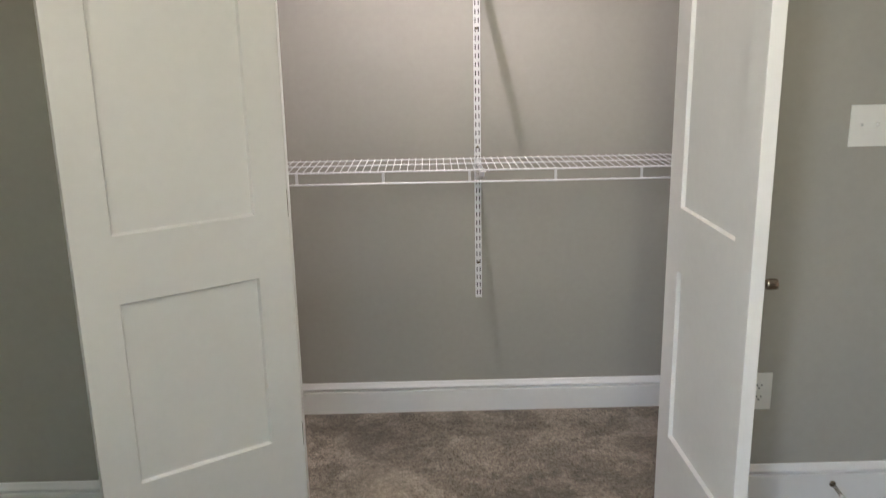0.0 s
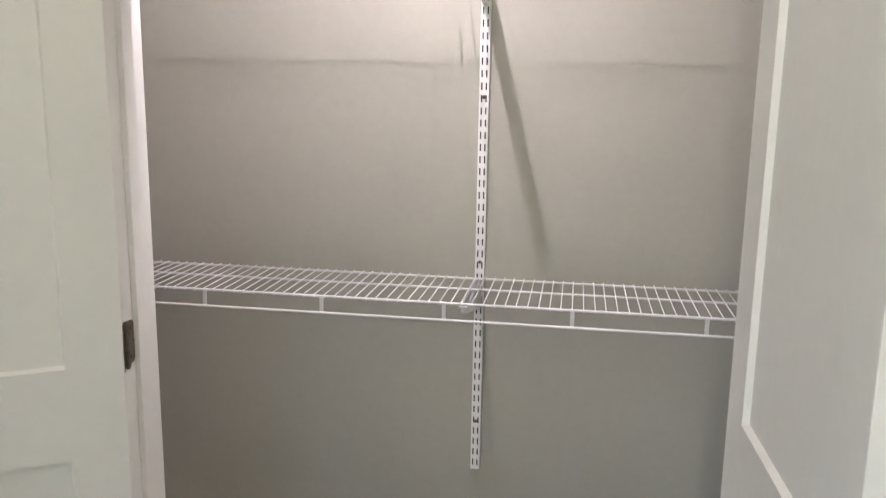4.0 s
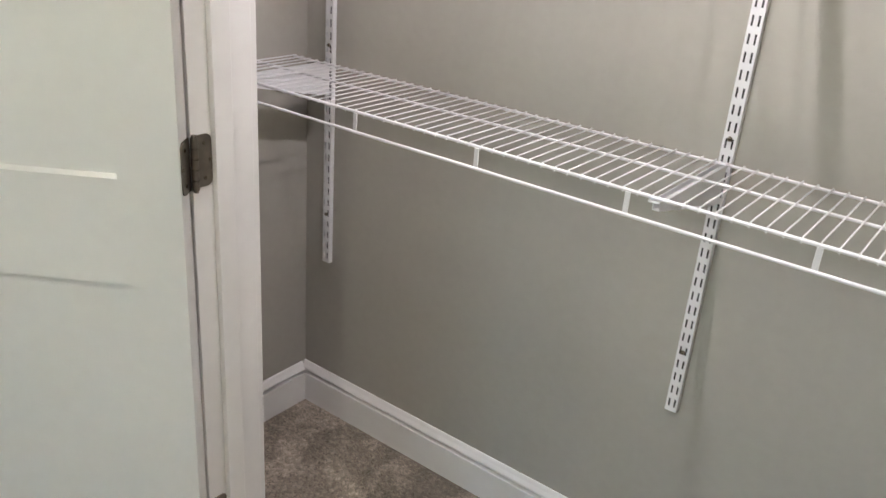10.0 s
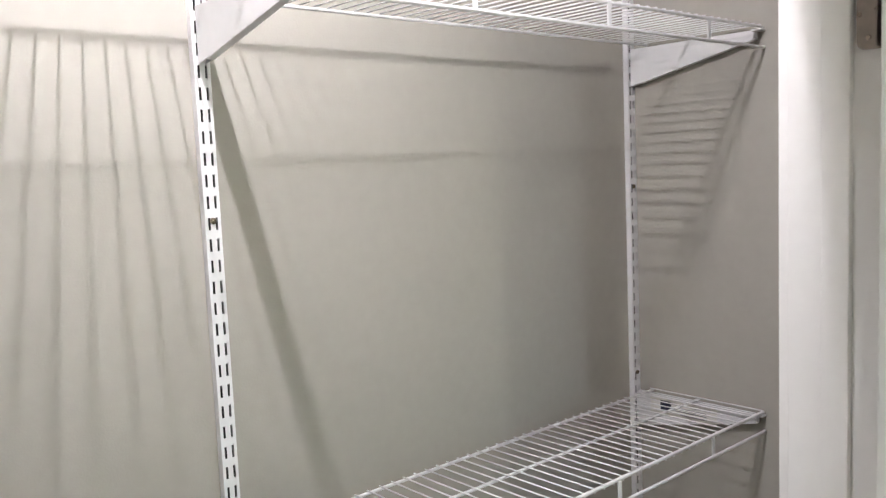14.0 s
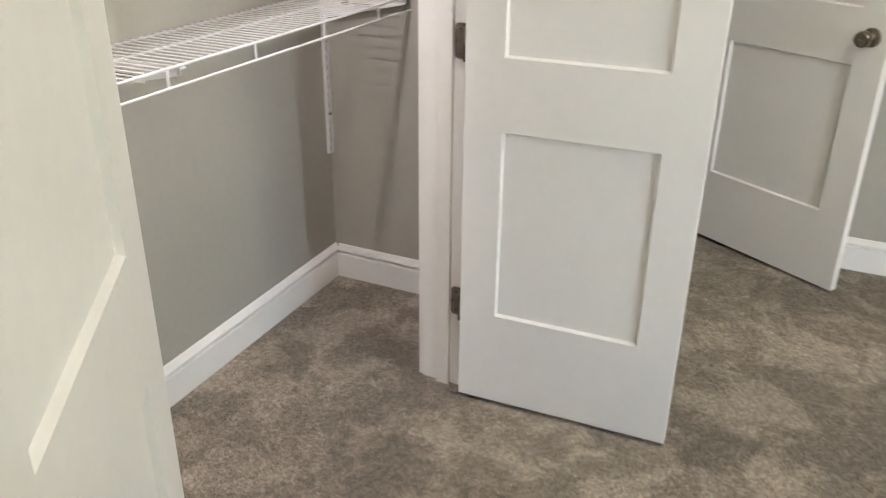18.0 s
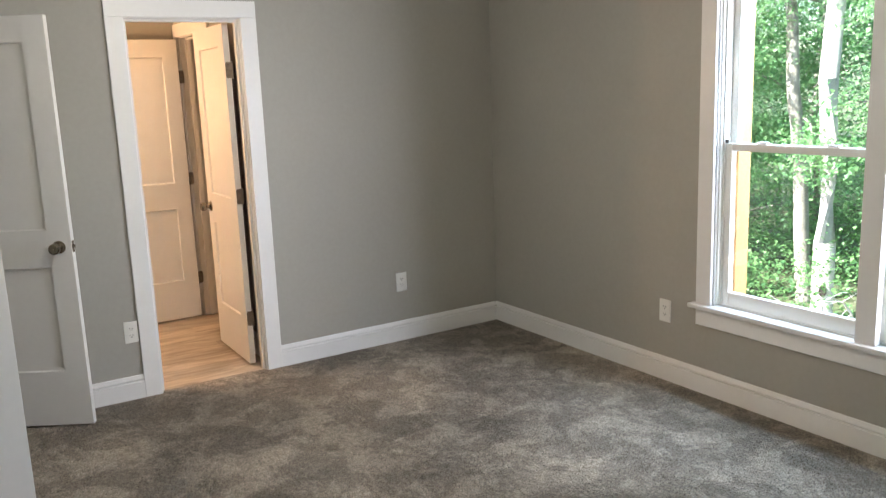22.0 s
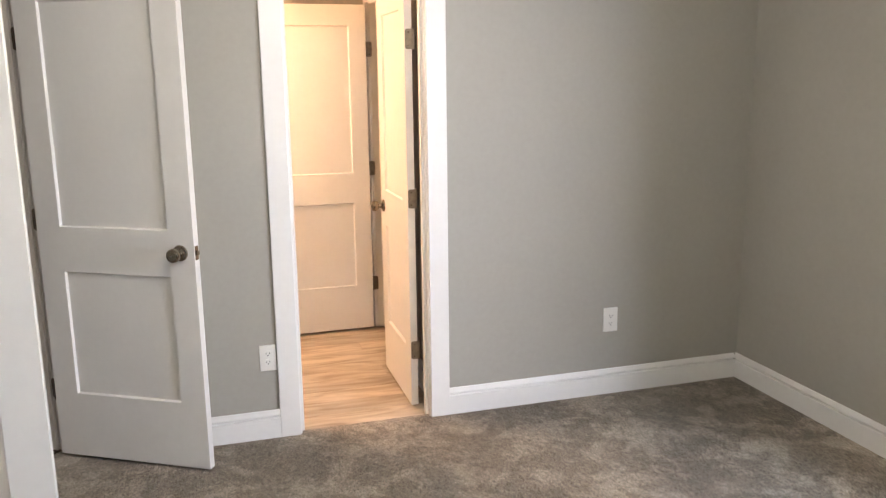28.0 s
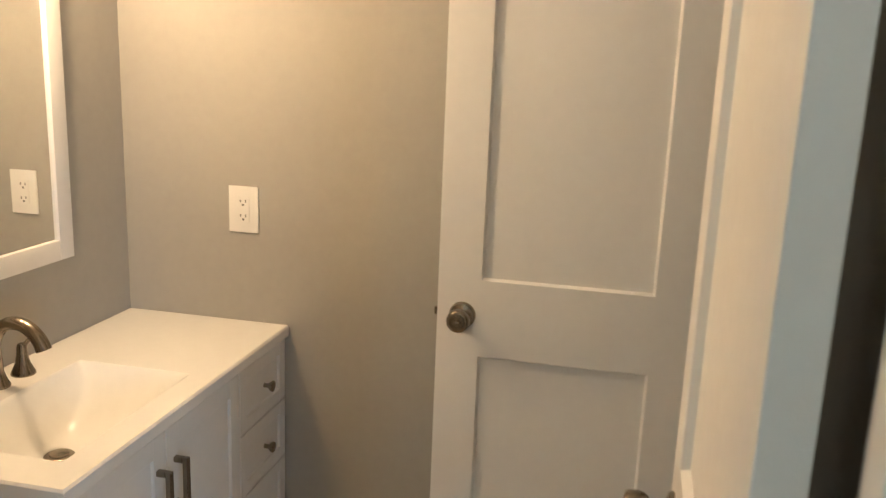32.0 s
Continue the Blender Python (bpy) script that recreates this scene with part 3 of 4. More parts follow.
for x in (-0.023, 0.023):
    bm = bmesh.new()
    box(bm, x - 0.005, x + 0.005, 0.004, 0.0065, -0.012, 0.012, bevel=0.0008)
    box(bm, x - 0.0038, x + 0.0038, 0.004, 0.018, -0.005, 0.004, Matrix.Translation((0, 0, 0.004)), bevel=0.0015)
    part("toggle", bm, PLATE, switch, "off-white toggle")
    for z in (-0.030, 0.030):
        bm = bmesh.new()
        lathe(bm, [(0.0028, 0), (0.0026, 0.001), (0.001, 0.0013)], pose(x, 0.0054, z, -90), 10)
        part("screw", bm, PLATE, switch)

stop_thing = thing("door_stop", pose(1.125, N0 - 0.015, 0.060), "nickel spring door stop with a white tip on the baseboard", "door stop")
bm = bmesh.new()
lathe(bm, [(0.011, 0), (0.011, 0.002), (0.007, 0.006)], pose(0, 0, 0, 90), 14)
part("base", bm, NICKEL, stop_thing, smooth=True)
bm = bmesh.new()
for k in range(44):
    a, b = k * 0.9, (k + 1) * 0.9
    rod(bm, (0.0055 * math.cos(a), -0.006 - 0.0014 * k, 0.0055 * math.sin(a) - 0.00016 * k), (0.0055 * math.cos(b), -0.006 - 0.0014 * (k + 1), 0.0055 * math.sin(b) - 0.00016 * (k + 1)), 0.0011, 5)
part("spring", bm, NICKEL, stop_thing, smooth=True)
bm = bmesh.new()
lathe(bm, [(0.008, 0.066), (0.0085, 0.070), (0.0085, 0.078), (0.006, 0.081)], pose(0, 0, -0.007, 90), 14)
part("tip", bm, RUBBER, stop_thing, "white rubber tip", smooth=True)


# ---- double window ----
GLASS = bpy.data.materials.new("window_glass")
GLASS.use_nodes = True
_n = GLASS.node_tree.nodes
_t, _g, _m, _f = _n.new("ShaderNodeBsdfTransparent"), _n.new("ShaderNodeBsdfGlossy"), _n.new("ShaderNodeMixShader"), _n.new("ShaderNodeFresnel")
_t.inputs["Color"].default_value, _g.inputs["Roughness"].default_value, _f.inputs["IOR"].default_value = (0.93, 0.96, 0.95, 1), 0.02, 1.45
GLASS.node_tree.links.new(_f.outputs[0], _m.inputs[0]), GLASS.node_tree.links.new(_t.outputs[0], _m.inputs[1]), GLASS.node_tree.links.new(_g.outputs[0], _m.inputs[2])
GLASS.node_tree.links.new(_m.outputs[0], _n["Material Output"].inputs["Surface"])
VINYL = material("white_vinyl_sash", (0.84, 0.82, 0.77), 0.35, vary=0.03, vary_scale=3)
LUMBER = material("raw_pine_board", (0.60, 0.30, 0.11), 0.7, vary=0.25, vary_scale=6, second_scale=60, bump=0.1)

window = thing("window_1", pose(0, S0, 0), "white double-hung twin window with wide flat casing", "window", kind="structure")


def wboard(name, x0, x1, y0, y1, z0, z1, bevel=0.003, mat=TRIM, parent=None):
    bm = bmesh.new()
    box(bm, x0, x1, y0, y1, z0, z1, bevel=bevel)
    return part(name, bm, mat, parent or window)


wboard("side_casing", WX1, WX1 + 0.092, 0.0005, 0.019, WZ0 + 0.004, WZ1)
wboard("side_casing", WX0 - 0.092, WX0, 0.0005, 0.019, WZ0 + 0.004, WZ1)
wboard("head_casing", WX0 - 0.095, WX1 + 0.095, 0.0005, 0.021, WZ1 + 0.0005, WZ1 + 0.090)
wboard("mullion_casing", -0.757, -0.665, -0.02, 0.019, WZ0 + 0.004, WZ1)
wboard("mullion_post", -0.737, -0.681, -0.118, -0.0205, WZ0, WZ1)
wboard("window_sill", WX0 - 0.125, WX1 + 0.125, -0.035, 0.046, WZ0 - 0.020, WZ0 + 0.003, bevel=0.005)
wboard("apron", WX0 - 0.092, WX1 + 0.092, 0.0005, 0.018, WZ0 - 0.110, WZ0 - 0.0205)
wboard("outer_sill", WX0, WX1, -0.16, -0.0355, WZ0 - 0.020, WZ0 + 0.012)
wboard("head_jamb", WX0, WX1, -0.118, -0.001, WZ1 - 0.020, WZ1 - 0.0005)
for x0, x1 in ((0.082, WX1), (WX0, -1.500)):
    inner = x0 if x0 > 0 else x1
    outer = x1 if x0 > 0 else x0
    way = 1 if x0 > 0 else -1
    wboard("side_jamb", min(outer - way * 0.008, outer), max(outer - way * 0.008, outer), -0.118, -0.001, WZ0, WZ1 - 0.0205)
    for k in range(2):
        a, b = outer - way * (0.008 + 0.010 * k), outer - way * (0.0180 + 0.010 * k)
        wboard("jamb_liner", min(a, b), max(a, b), -0.118, -0.010 - 0.016 * k, WZ0 + 0.0125, WZ1 - 0.0205, mat=VINYL, bevel=0.0025)


def sash(name, x0, x1, y0, y1, z0, z1, low, high, label):
    bm = bmesh.new()
    box(bm, x0, x0 + 0.037, y0, y1, z0, z1, bevel=0.003)
    box(bm, x1 - 0.037, x1, y0, y1, z0, z1, bevel=0.003)
    box(bm, x0 + 0.0371, x1 - 0.0371, y0 + 0.0005, y1 - 0.0005, z0, z0 + low, bevel=0.003)
    box(bm, x0 + 0.0371, x1 - 0.0371, y0 + 0.0005, y1 - 0.0005, z1 - high, z1, bevel=0.003)
    ob = part(name, bm, VINYL, window, label, smooth=True)
    bm = bmesh.new()
    y = (y0 + y1) / 2
    box(bm, x0 + 0.032, x1 - 0.032, y - 0.002, y + 0.002, z0 + low - 0.005, z1 - high + 0.005)
    pane = part("pane", bm, GLASS, ob, "clear glass pane")
    pane.visible_shadow = False
    return ob


for x0, x1 in ((-0.681, 0.082), (-1.500, -0.737)):
    lower = sash("lower_sash", x0, x1, -0.072, -0.036, WZ0 + 0.013, 1.310, 0.068, 0.036, "white lower sash")
    sash("upper_sash", x0, x1, -0.110, -0.074, 1.272, WZ1 - 0.021, 0.036, 0.056, "white upper sash")
    for x in (x0 + 0.012, x1 - 0.012):
        bm = bmesh.new()
        box(bm, x - 0.008, x + 0.008, -0.036, -0.026, 1.311, 1.330, bevel=0.002)
        part("tilt_latch", bm, DARK, lower, "small black tilt latch")
    for x in (x0 + 0.2, x1 - 0.2):
        bm = bmesh.new()
        box(bm, x - 0.028, x + 0.028, -0.068, -0.042, 1.3105, 1.322, bevel=0.004)
        part("sash_lock", bm, VINYL, lower, "white sash lock")

wboard("outer_board", 0.070, WX1, -0.215, -0.1205, WZ0 - 0.02, WZ1, mat=LUMBER)
wboard("outer_board", -0.745, -0.700, -0.195, -0.1205, WZ0 - 0.02, WZ1, mat=LUMBER)


# ---- bath ----
CAB = material("white_cabinet_paint", (0.78, 0.775, 0.75), 0.35, vary=0.03, vary_scale=3, bump=0.04, bump_scale=120)
MARBLE = material("white_cultured_marble", (0.86, 0.855, 0.83), 0.12, vary=0.03, vary_scale=5, coat=0.4)
MIRROR = material("mirror_glass", (0.92, 0.93, 0.92), 0.015, 1.0)

vanity = thing("vanity_cabinet", pose(2.687, BN - 0.001, 0), "white vanity cabinet with two doors and four drawers", "cabinet")
VW, VD, VH = 0.919, 0.450, 0.781
bm = boxes((0, 0.016, -VD, 0, 0.09, VH), (VW - 0.016, VW, -VD, 0, 0.09, VH), (0.016, VW - 0.016, -0.012, 0, 0.09, VH), (0.016, VW - 0.016, -VD, -0.012, 0.09, 0.106),
           (0.016, VW - 0.016, -VD, -VD + 0.018, 0.106, 0.60), (0.016, VW - 0.016, -VD, -VD + 0.018, 0.60, VH), (0.0, VW, -VD + 0.06, 0, 0, 0.0899))
part("body", bm, CAB, vanity)


def panel_front(name, x0, x1, z0, z1, rail=0.045):
    """A framed front with a sunk centre, standing proud of the cabinet's face."""
    bm = bmesh.new()
    y0, y1 = -VD - 0.019, -VD - 0.0005
    box(bm, x0, x0 + rail, y0, y1, z0, z1, bevel=0.002)
    box(bm, x1 - rail, x1, y0, y1, z0, z1, bevel=0.002)
    box(bm, x0 + rail - 0.0005, x1 - rail + 0.0005, y0 + 0.0003, y1, z0, z0 + rail, bevel=0.002)
    box(bm, x0 + rail - 0.0005, x1 - rail + 0.0005, y0 + 0.0003, y1, z1 - rail, z1, bevel=0.002)
    box(bm, x0 + rail - 0.001, x1 - rail + 0.001, y0 + 0.008, y1, z0 + rail - 0.001, z1 - rail + 0.001)
    return part(name, bm, CAB, vanity)


for x0, x1, hx in ((0.012, 0.311, 0.278), (0.3145, 0.638, 0.343)):
    leaf = panel_front("cabinet_door", x0, x1, 0.10, 0.775)
    bm = bmesh.new()
    y = -VD - 0.019
    box(bm, hx - 0.006, hx + 0.006, y - 0.032, y - 0.020, 0.595, 0.705, bevel=0.0015)
    box(bm, hx - 0.006, hx + 0.006, y - 0.0205, y, 0.595, 0.607, bevel=0.0015)
    box(bm, hx - 0.006, hx + 0.006, y - 0.0205, y, 0.693, 0.705, bevel=0.0015)
    part("handle", bm, NICKEL, leaf, "square nickel bar handle")
for k in range(4):
    z1 = 0.775 - 0.1692 * k
    front = panel_front("drawer", 0.643, 0.912, z1 - 0.1645, z1, rail=0.034)
    bm = bmesh.new()
    lathe(bm, [(0.006, 0), (0.0055, 0.008), (0.006, 0.012), (0.011, 0.017), (0.0145, 0.022), (0.0140, 0.026), (0.006, 0.029)], pose(0.778, -VD - 0.019, z1 - 0.082, 90), 18)
    part("knob", bm, NICKEL, front, "round nickel drawer knob", smooth=True)

top = thing("countertop", pose(2.680, BN - 0.001, 0.782), "glossy white countertop with a moulded rectangular basin", "countertop")
TW, TD, TH = 0.929, 0.476, 0.029
bx0, bx1, by0, by1 = 0.085, 0.530, -0.410, -0.125
drain = Vector((0.325, -0.215, -0.105))
bm = bmesh.new()
outer = [bm.verts.new((x, y, TH)) for x, y in ((0.004, 0), (0.004, -TD + 0.004), (TW, -TD + 0.004), (TW, 0))]
side = [bm.verts.new((x, y, TH - 0.005)) for x, y in ((0, 0), (0, -TD), (TW, -TD), (TW, 0))]
under = [bm.verts.new((x, y, 0)) for x, y in ((0, 0), (0, -TD), (TW, -TD), (TW, 0))]
NU, NV, DEEP = 22, 18, TH - drain.z


def basin_depth(x, y):
    """A long ramp from each end, steep walls front and back, all rounding into the flat round the drain."""
    end = min(1, (bx1 - x) / (bx1 - drain.x - 0.02)) if x > drain.x else min(1, (x - bx0) / 0.16)
    wall = min(1, (by1 - y) / 0.055) if y > drain.y else min(1, (y - by0) / 0.12)
    return DEEP * math.sin(end * math.pi / 2) ** 0.9 * math.sin(wall * math.pi / 2) ** 0.8


net = []
for i in range(NU + 1):
    x = bx0 + (bx1 - bx0) * (0.5 - 0.5 * math.cos(math.pi * i / NU))
    net.append([])
    for j in range(NV + 1):
        y = by0 + (by1 - by0) * (0.5 - 0.5 * math.cos(math.pi * j / NV))
        inside = 0 < i < NU and 0 < j < NV
        net[-1].append(bm.verts.new((x, y, TH - (basin_depth(x, y) if inside else 0))))
for i in range(NU):
    for j in range(NV):
        bm.faces.new((net[i][j], net[i + 1][j], net[i + 1][j + 1], net[i][j + 1])).smooth = True
rims = ([net[0][j] for j in range(NV, -1, -1)], [column[0] for column in net], net[NU], [net[i][NV] for i in range(NU, -1, -1)])
for k in range(4):
    j = (k + 1) % 4
    bm.faces.new((outer[k], outer[j], *reversed(rims[k])))
    bm.faces.new((side[k], side[j], outer[j], outer[k]))
    bm.faces.new((under[k], under[j], side[j], side[k]))
slab = part("slab", bm, MARBLE, top)
bm = bmesh.new()
lathe(bm, [(0.031, 0), (0.031, 0.003), (0.027, 0.006), (0.020, 0.0065), (0.0195, 0.010), (0.006, 0.0125)], Matrix.Translation(drain), 24)
part("drain", bm, NICKEL, top, "nickel pop-up drain", smooth=True)

faucet = thing("faucet", pose(3.018, -0.605, 0.811), "brushed nickel faucet with an arched spout and two handles", "faucet")
bm = bmesh.new()
lathe(bm, [(0.026, 0), (0.026, 0.004), (0.021, 0.012), (0.0150, 0.030), (0.0135, 0.055), (0.0135, 0.062)], Matrix(), 24)
part("base", bm, NICKEL, faucet, smooth=True)
bm = bmesh.new()
spine = []
for k in range(15):
    a = math.pi * (0.02 + 0.86 * k / 14)
    spine.append(Vector((0, -0.062 + 0.062 * math.cos(a), 0.085 + 0.066 * math.sin(a) - 0.015 * (k / 14) ** 2)))
spine.insert(0, Vector((0, 0, 0.055)))
rings = []
for k, p in enumerate(spine):
    ahead = (spine[min(k + 1, len(spine) - 1)] - spine[max(k - 1, 0)]).normalized()
    q = ahead.to_track_quat("Z", "X")
    rr = 0.0125 + 0.0035 * (k / (len(spine) - 1))
    rings.append([bm.verts.new(p + q @ Vector((rr * math.cos(2 * math.pi * i / 16), rr * math.sin(2 * math.pi * i / 16), 0))) for i in range(16)])
for a, b in zip(rings, rings[1:]):
    for i in range(16):
        bm.faces.new((a[i], a[(i + 1) % 16], b[(i + 1) % 16], b[i]))
bm.faces.new(rings[0]), bm.faces.new(rings[-1])
part("spout", bm, NICKEL, faucet, "arched nickel spout", smooth=True)
for x, turn in ((-0.085, 1), (0.078, -1)):
    bm = bmesh.new()
    lathe(bm, [(0.026, 0), (0.026, 0.004), (0.022, 0.012), (0.015, 0.028), (0.0115, 0.048), (0.0105, 0.062), (0.009, 0.069), (0.003, 0.072)], pose(x, 0, 0), 24)
    handle = part("handle", bm, NICKEL, faucet, "flared nickel handle", smooth=True)
    bm = bmesh.new()
    rod(bm, (x, 0, 0.060), (x + turn * -0.055, 0.012, 0.072), 0.006, 12, 0.0045)
    part("lever", bm, NICKEL, handle, smooth=True)

glass = thing("mirror", pose(2.988, BN - 0.001, 1.50), "rectangular wall mirror in a wide white frame", "mirror")
MW, MH, FR = 0.722, 0.960, 0.050
bm = bmesh.new()
for x0, x1, z0, z1 in ((-MW / 2, -MW / 2 + FR, -MH / 2, MH / 2), (MW / 2 - FR, MW / 2, -MH / 2, MH / 2), (-MW / 2 + FR + 0.0002, MW / 2 - FR - 0.0002, -MH / 2, -MH / 2 + FR), (-MW / 2 + FR + 0.0002, MW / 2 - FR - 0.0002, MH / 2 - FR, MH / 2)):
    box(bm, x0, x1, -0.024, 0, z0, z1, bevel=0.003)
part("frame", bm, TRIM, glass, "white painted frame", smooth=True)
bm = bmesh.new()
box(bm, -MW / 2 + FR - 0.004, MW / 2 - FR + 0.004, -0.016, -0.004, -MH / 2 + FR - 0.004, MH / 2 - FR + 0.004)
part("glass", bm, MIRROR, glass, "clear silvered glass")


# ---- outside ----
def leaf_material(name, a, b):
    m = bpy.data.materials.new(name)
    m.use_nodes = True
    n, lk = m.node_tree.nodes, m.node_tree.links.new
    p, geo, mix = n["Principled BSDF"], n.new("ShaderNodeNewGeometry"), n.new("ShaderNodeMix")
    mix.data_type = "RGBA"
    mix.inputs["A"].default_value, mix.inputs["B"].default_value = (*a, 1), (*b, 1)
    lk(geo.outputs["Random Per Island"], mix.inputs["Factor"])
    tr, sh = n.new("ShaderNodeBsdfTranslucent"), n.new("ShaderNodeMixShader")
    sh.inputs[0].default_value = 0.55
    p.inputs["Roughness"].default_value = 0.5
    lk(mix.outputs["Result"], p.inputs["Base Color"]), lk(mix.outputs["Result"], tr.inputs["Color"])
    lk(p.outputs[0], sh.inputs[1]), lk(tr.outputs[0], sh.inputs[2]), lk(sh.outputs[0], n["Material Output"].inputs["Surface"])
    return m


# Sun and shade are put into the leaf colours: a lit and a shaded green
LEAF = leaf_material("sunlit_leaves", (0.09, 0.24, 0.10), (0.29, 0.48, 0.22))
LEAF_DEEP = leaf_material("shade_green_leaves", (0.08, 0.21, 0.10), (0.25, 0.43, 0.21))
BARK = material("pale_smooth_bark", (0.44, 0.415, 0.40), 0.85, vary=0.35, vary_scale=2.6, second_scale=14, bump=0.5, bump_scale=25)
BARK_DARK = material("brown_bark", (0.26, 0.235, 0.21), 0.9, vary=0.4, vary_scale=5, second_scale=40, bump=0.7, bump_scale=40)
# Undergrowth leaves: a third copy, its shade put into the darker colour
LEAF_SHADE = leaf_material("shaded_undergrowth", (0.06, 0.15, 0.06), (0.20, 0.36, 0.14))
SOIL = material("leaf_litter", (0.10, 0.085, 0.055), 0.95, vary=0.5, vary_scale=1.5, second=(0.05, 0.09, 0.03), bump=0.8, bump_scale=20)
rng = np.random.default_rng(7)


def leaves_mesh(name, centres, spread, count, size, mat, flat=0.45):
    """Many small folded leaves, gathered round the centres given."""
    c = np.asarray(centres)[rng.integers(0, len(centres), count)]
    pos = c + rng.normal(0, 1, (count, 3)) * spread * np.array((1, 1, flat))
    turn, tilt = rng.uniform(0, 2 * np.pi, count), rng.normal(0.25, 0.45, count)
    s = size * rng.uniform(0.6, 1.35, count)
    ahead = np.stack([np.cos(turn) * np.cos(tilt), np.sin(turn) * np.cos(tilt), -np.sin(tilt)], 1)
    side = np.stack([-np.sin(turn), np.cos(turn), rng.normal(0, 0.3, count)], 1)
    up = np.cross(ahead, side)
    corner = [np.zeros_like(pos), ahead * 0.45 + side * 0.36 + up * 0.10, ahead, ahead * 0.45 - side * 0.36 + up * 0.10]
    verts = np.stack([pos + k * s[:, None] for k in corner], 1).reshape(-1, 3)
    first = np.arange(count)[:, None] * 4
    faces = np.concatenate([first + [0, 1, 2], first + [0, 2, 3]], 1).reshape(-1, 3)
    me = bpy.data.meshes.new(name)
    me.vertices.add(len(verts)), me.loops.add(faces.size), me.polygons.add(len(faces))
    me.vertices.foreach_set("co", verts.ravel())
    me.loops.foreach_set("vertex_index", faces.ravel())
    me.polygons.foreach_set("loop_start", np.arange(0, faces.size, 3))
    me.update(calc_edges=True)
    me.materials.append(mat)
    return me


def limb(bm, path, r0, r1, sides=8):
    rings = []
    for k, p in enumerate(path):
        ahead = (path[min(k + 1, len(path) - 1)] - path[max(k - 1, 0)]).normalized()
        q = ahead.to_track_quat("Z", "X")
        r = r0 + (r1 - r0) * k / (len(path) - 1)
        rings.append([bm.verts.new(p + q @ Vector((r * (1 + 0.08 * math.sin(3 * i + k)) * math.cos(2 * math.pi * i / sides), r * math.sin(2 * math.pi * i / sides), 0))) for i in range(sides)])
    for a, b in zip(rings, rings[1:]):
        for i in range(sides):
            bm.faces.new((a[i], a[(i + 1) % sides], b[(i + 1) % sides], b[i]))
    bm.faces.new(rings[0]), bm.faces.new(rings[-1])


def bend(start, way, length, steps, wander, droop=0.0):
    path, p, d = [Vector(start)], Vector(start), Vector(way).normalized()
    for _ in range(steps):
        d = (d + Vector(rng.normal(0, wander, 3)) - Vector((0, 0, droop))).normalized()
        p = p + d * (length / steps)
        path.append(p.copy())
    return path


def tree(x, y, ground, height, r, label, bark, leaf, crown_low, reach, count, leaf_size, limbs=9, lean=(0, 0)):
    ob = thing("tree", pose(x, y, ground), label, "tree", "trees outside the window")
    path = [Vector((lean[0] * k / 10 + rng.normal(0, 0.012) * k, lean[1] * k / 10 + rng.normal(0, 0.012) * k, height * k / 10)) for k in range(11)]
    bm = bmesh.new()
    limb(bm, path, r, r * 0.45, 14)
    part("trunk", bm, bark, ob, smooth=True)
    centres = []
    bm = bmesh.new()
    for k in range(limbs):
        z = crown_low + (height - crown_low) * (k + rng.uniform(0, 0.8)) / limbs
        a = rng.uniform(0, 2 * math.pi)
        at = path[min(10, int(10 * z / height))]
        one = bend((at.x, at.y, z), (math.cos(a), math.sin(a), 0.25), reach * rng.uniform(0.7, 1.1), 7, 0.16, 0.05)
        limb(bm, one, r * 0.16, r * 0.03, 6)
        centres += [tuple(p) for p in one[2:]]
        for j in (3, 4, 5, 6):
            twig = bend(one[j], (one[j] - one[j - 1]) + Vector(rng.normal(0, 0.25, 3)), reach * 0.35, 4, 0.3, 0.05)
            limb(bm, twig, r * 0.05, r * 0.015, 5)
            centres += [tuple(p) for p in twig[1:]]
    part("limbs", bm, bark, ob)
    crown = new("crown", leaves_mesh("crown", centres, reach * 0.11, count, leaf_size, leaf))
    crown.parent = ob
    return ob


GROUND = -1.75
bm = bmesh.new()
bmesh.ops.create_grid(bm, x_segments=60, y_segments=60, size=120, matrix=Matrix.Translation((0, -126, 0)))
for v in bm.verts:
    v.co.z = GROUND + 0.25 * noise.noise(v.co * 0.12) + max(0, -v.co.y - 14) * 0.055
structure("ground", bm, SOIL, "leaf-littered forest floor", "ground")

big = tree(3.99, -10.74, GROUND, 11.0, 0.150, "tall pale-barked tree with a dark knot hole", BARK, LEAF, 4.4, 2.4, 15000, 0.064, limbs=11, lean=(0.10, 0.02))
bm = bmesh.new()
lathe(bm, [(0.070, 0), (0.050, 0.010), (0.040, -0.02), (0.012, -0.03)], Matrix.Translation((-0.083, 0.124, 0.445)) @ Vector((-0.56, 0.83, 0.05)).to_track_quat("Z", "Y").to_matrix().to_4x4() @ Matrix.Diagonal((0.75, 1.25, 1, 1)), 16)
part("knot_hole", bm, material("dark_knot", (0.03, 0.022, 0.018), 0.9, vary=0.3), big, "dark knot hole", smooth=True)
tree(4.75, -11.46, GROUND, 10.5, 0.112, "slender brown-barked tree in leaf", BARK_DARK, LEAF, 1.9, 2.2, 19000, 0.064, limbs=12, lean=(0.62, 0.47))
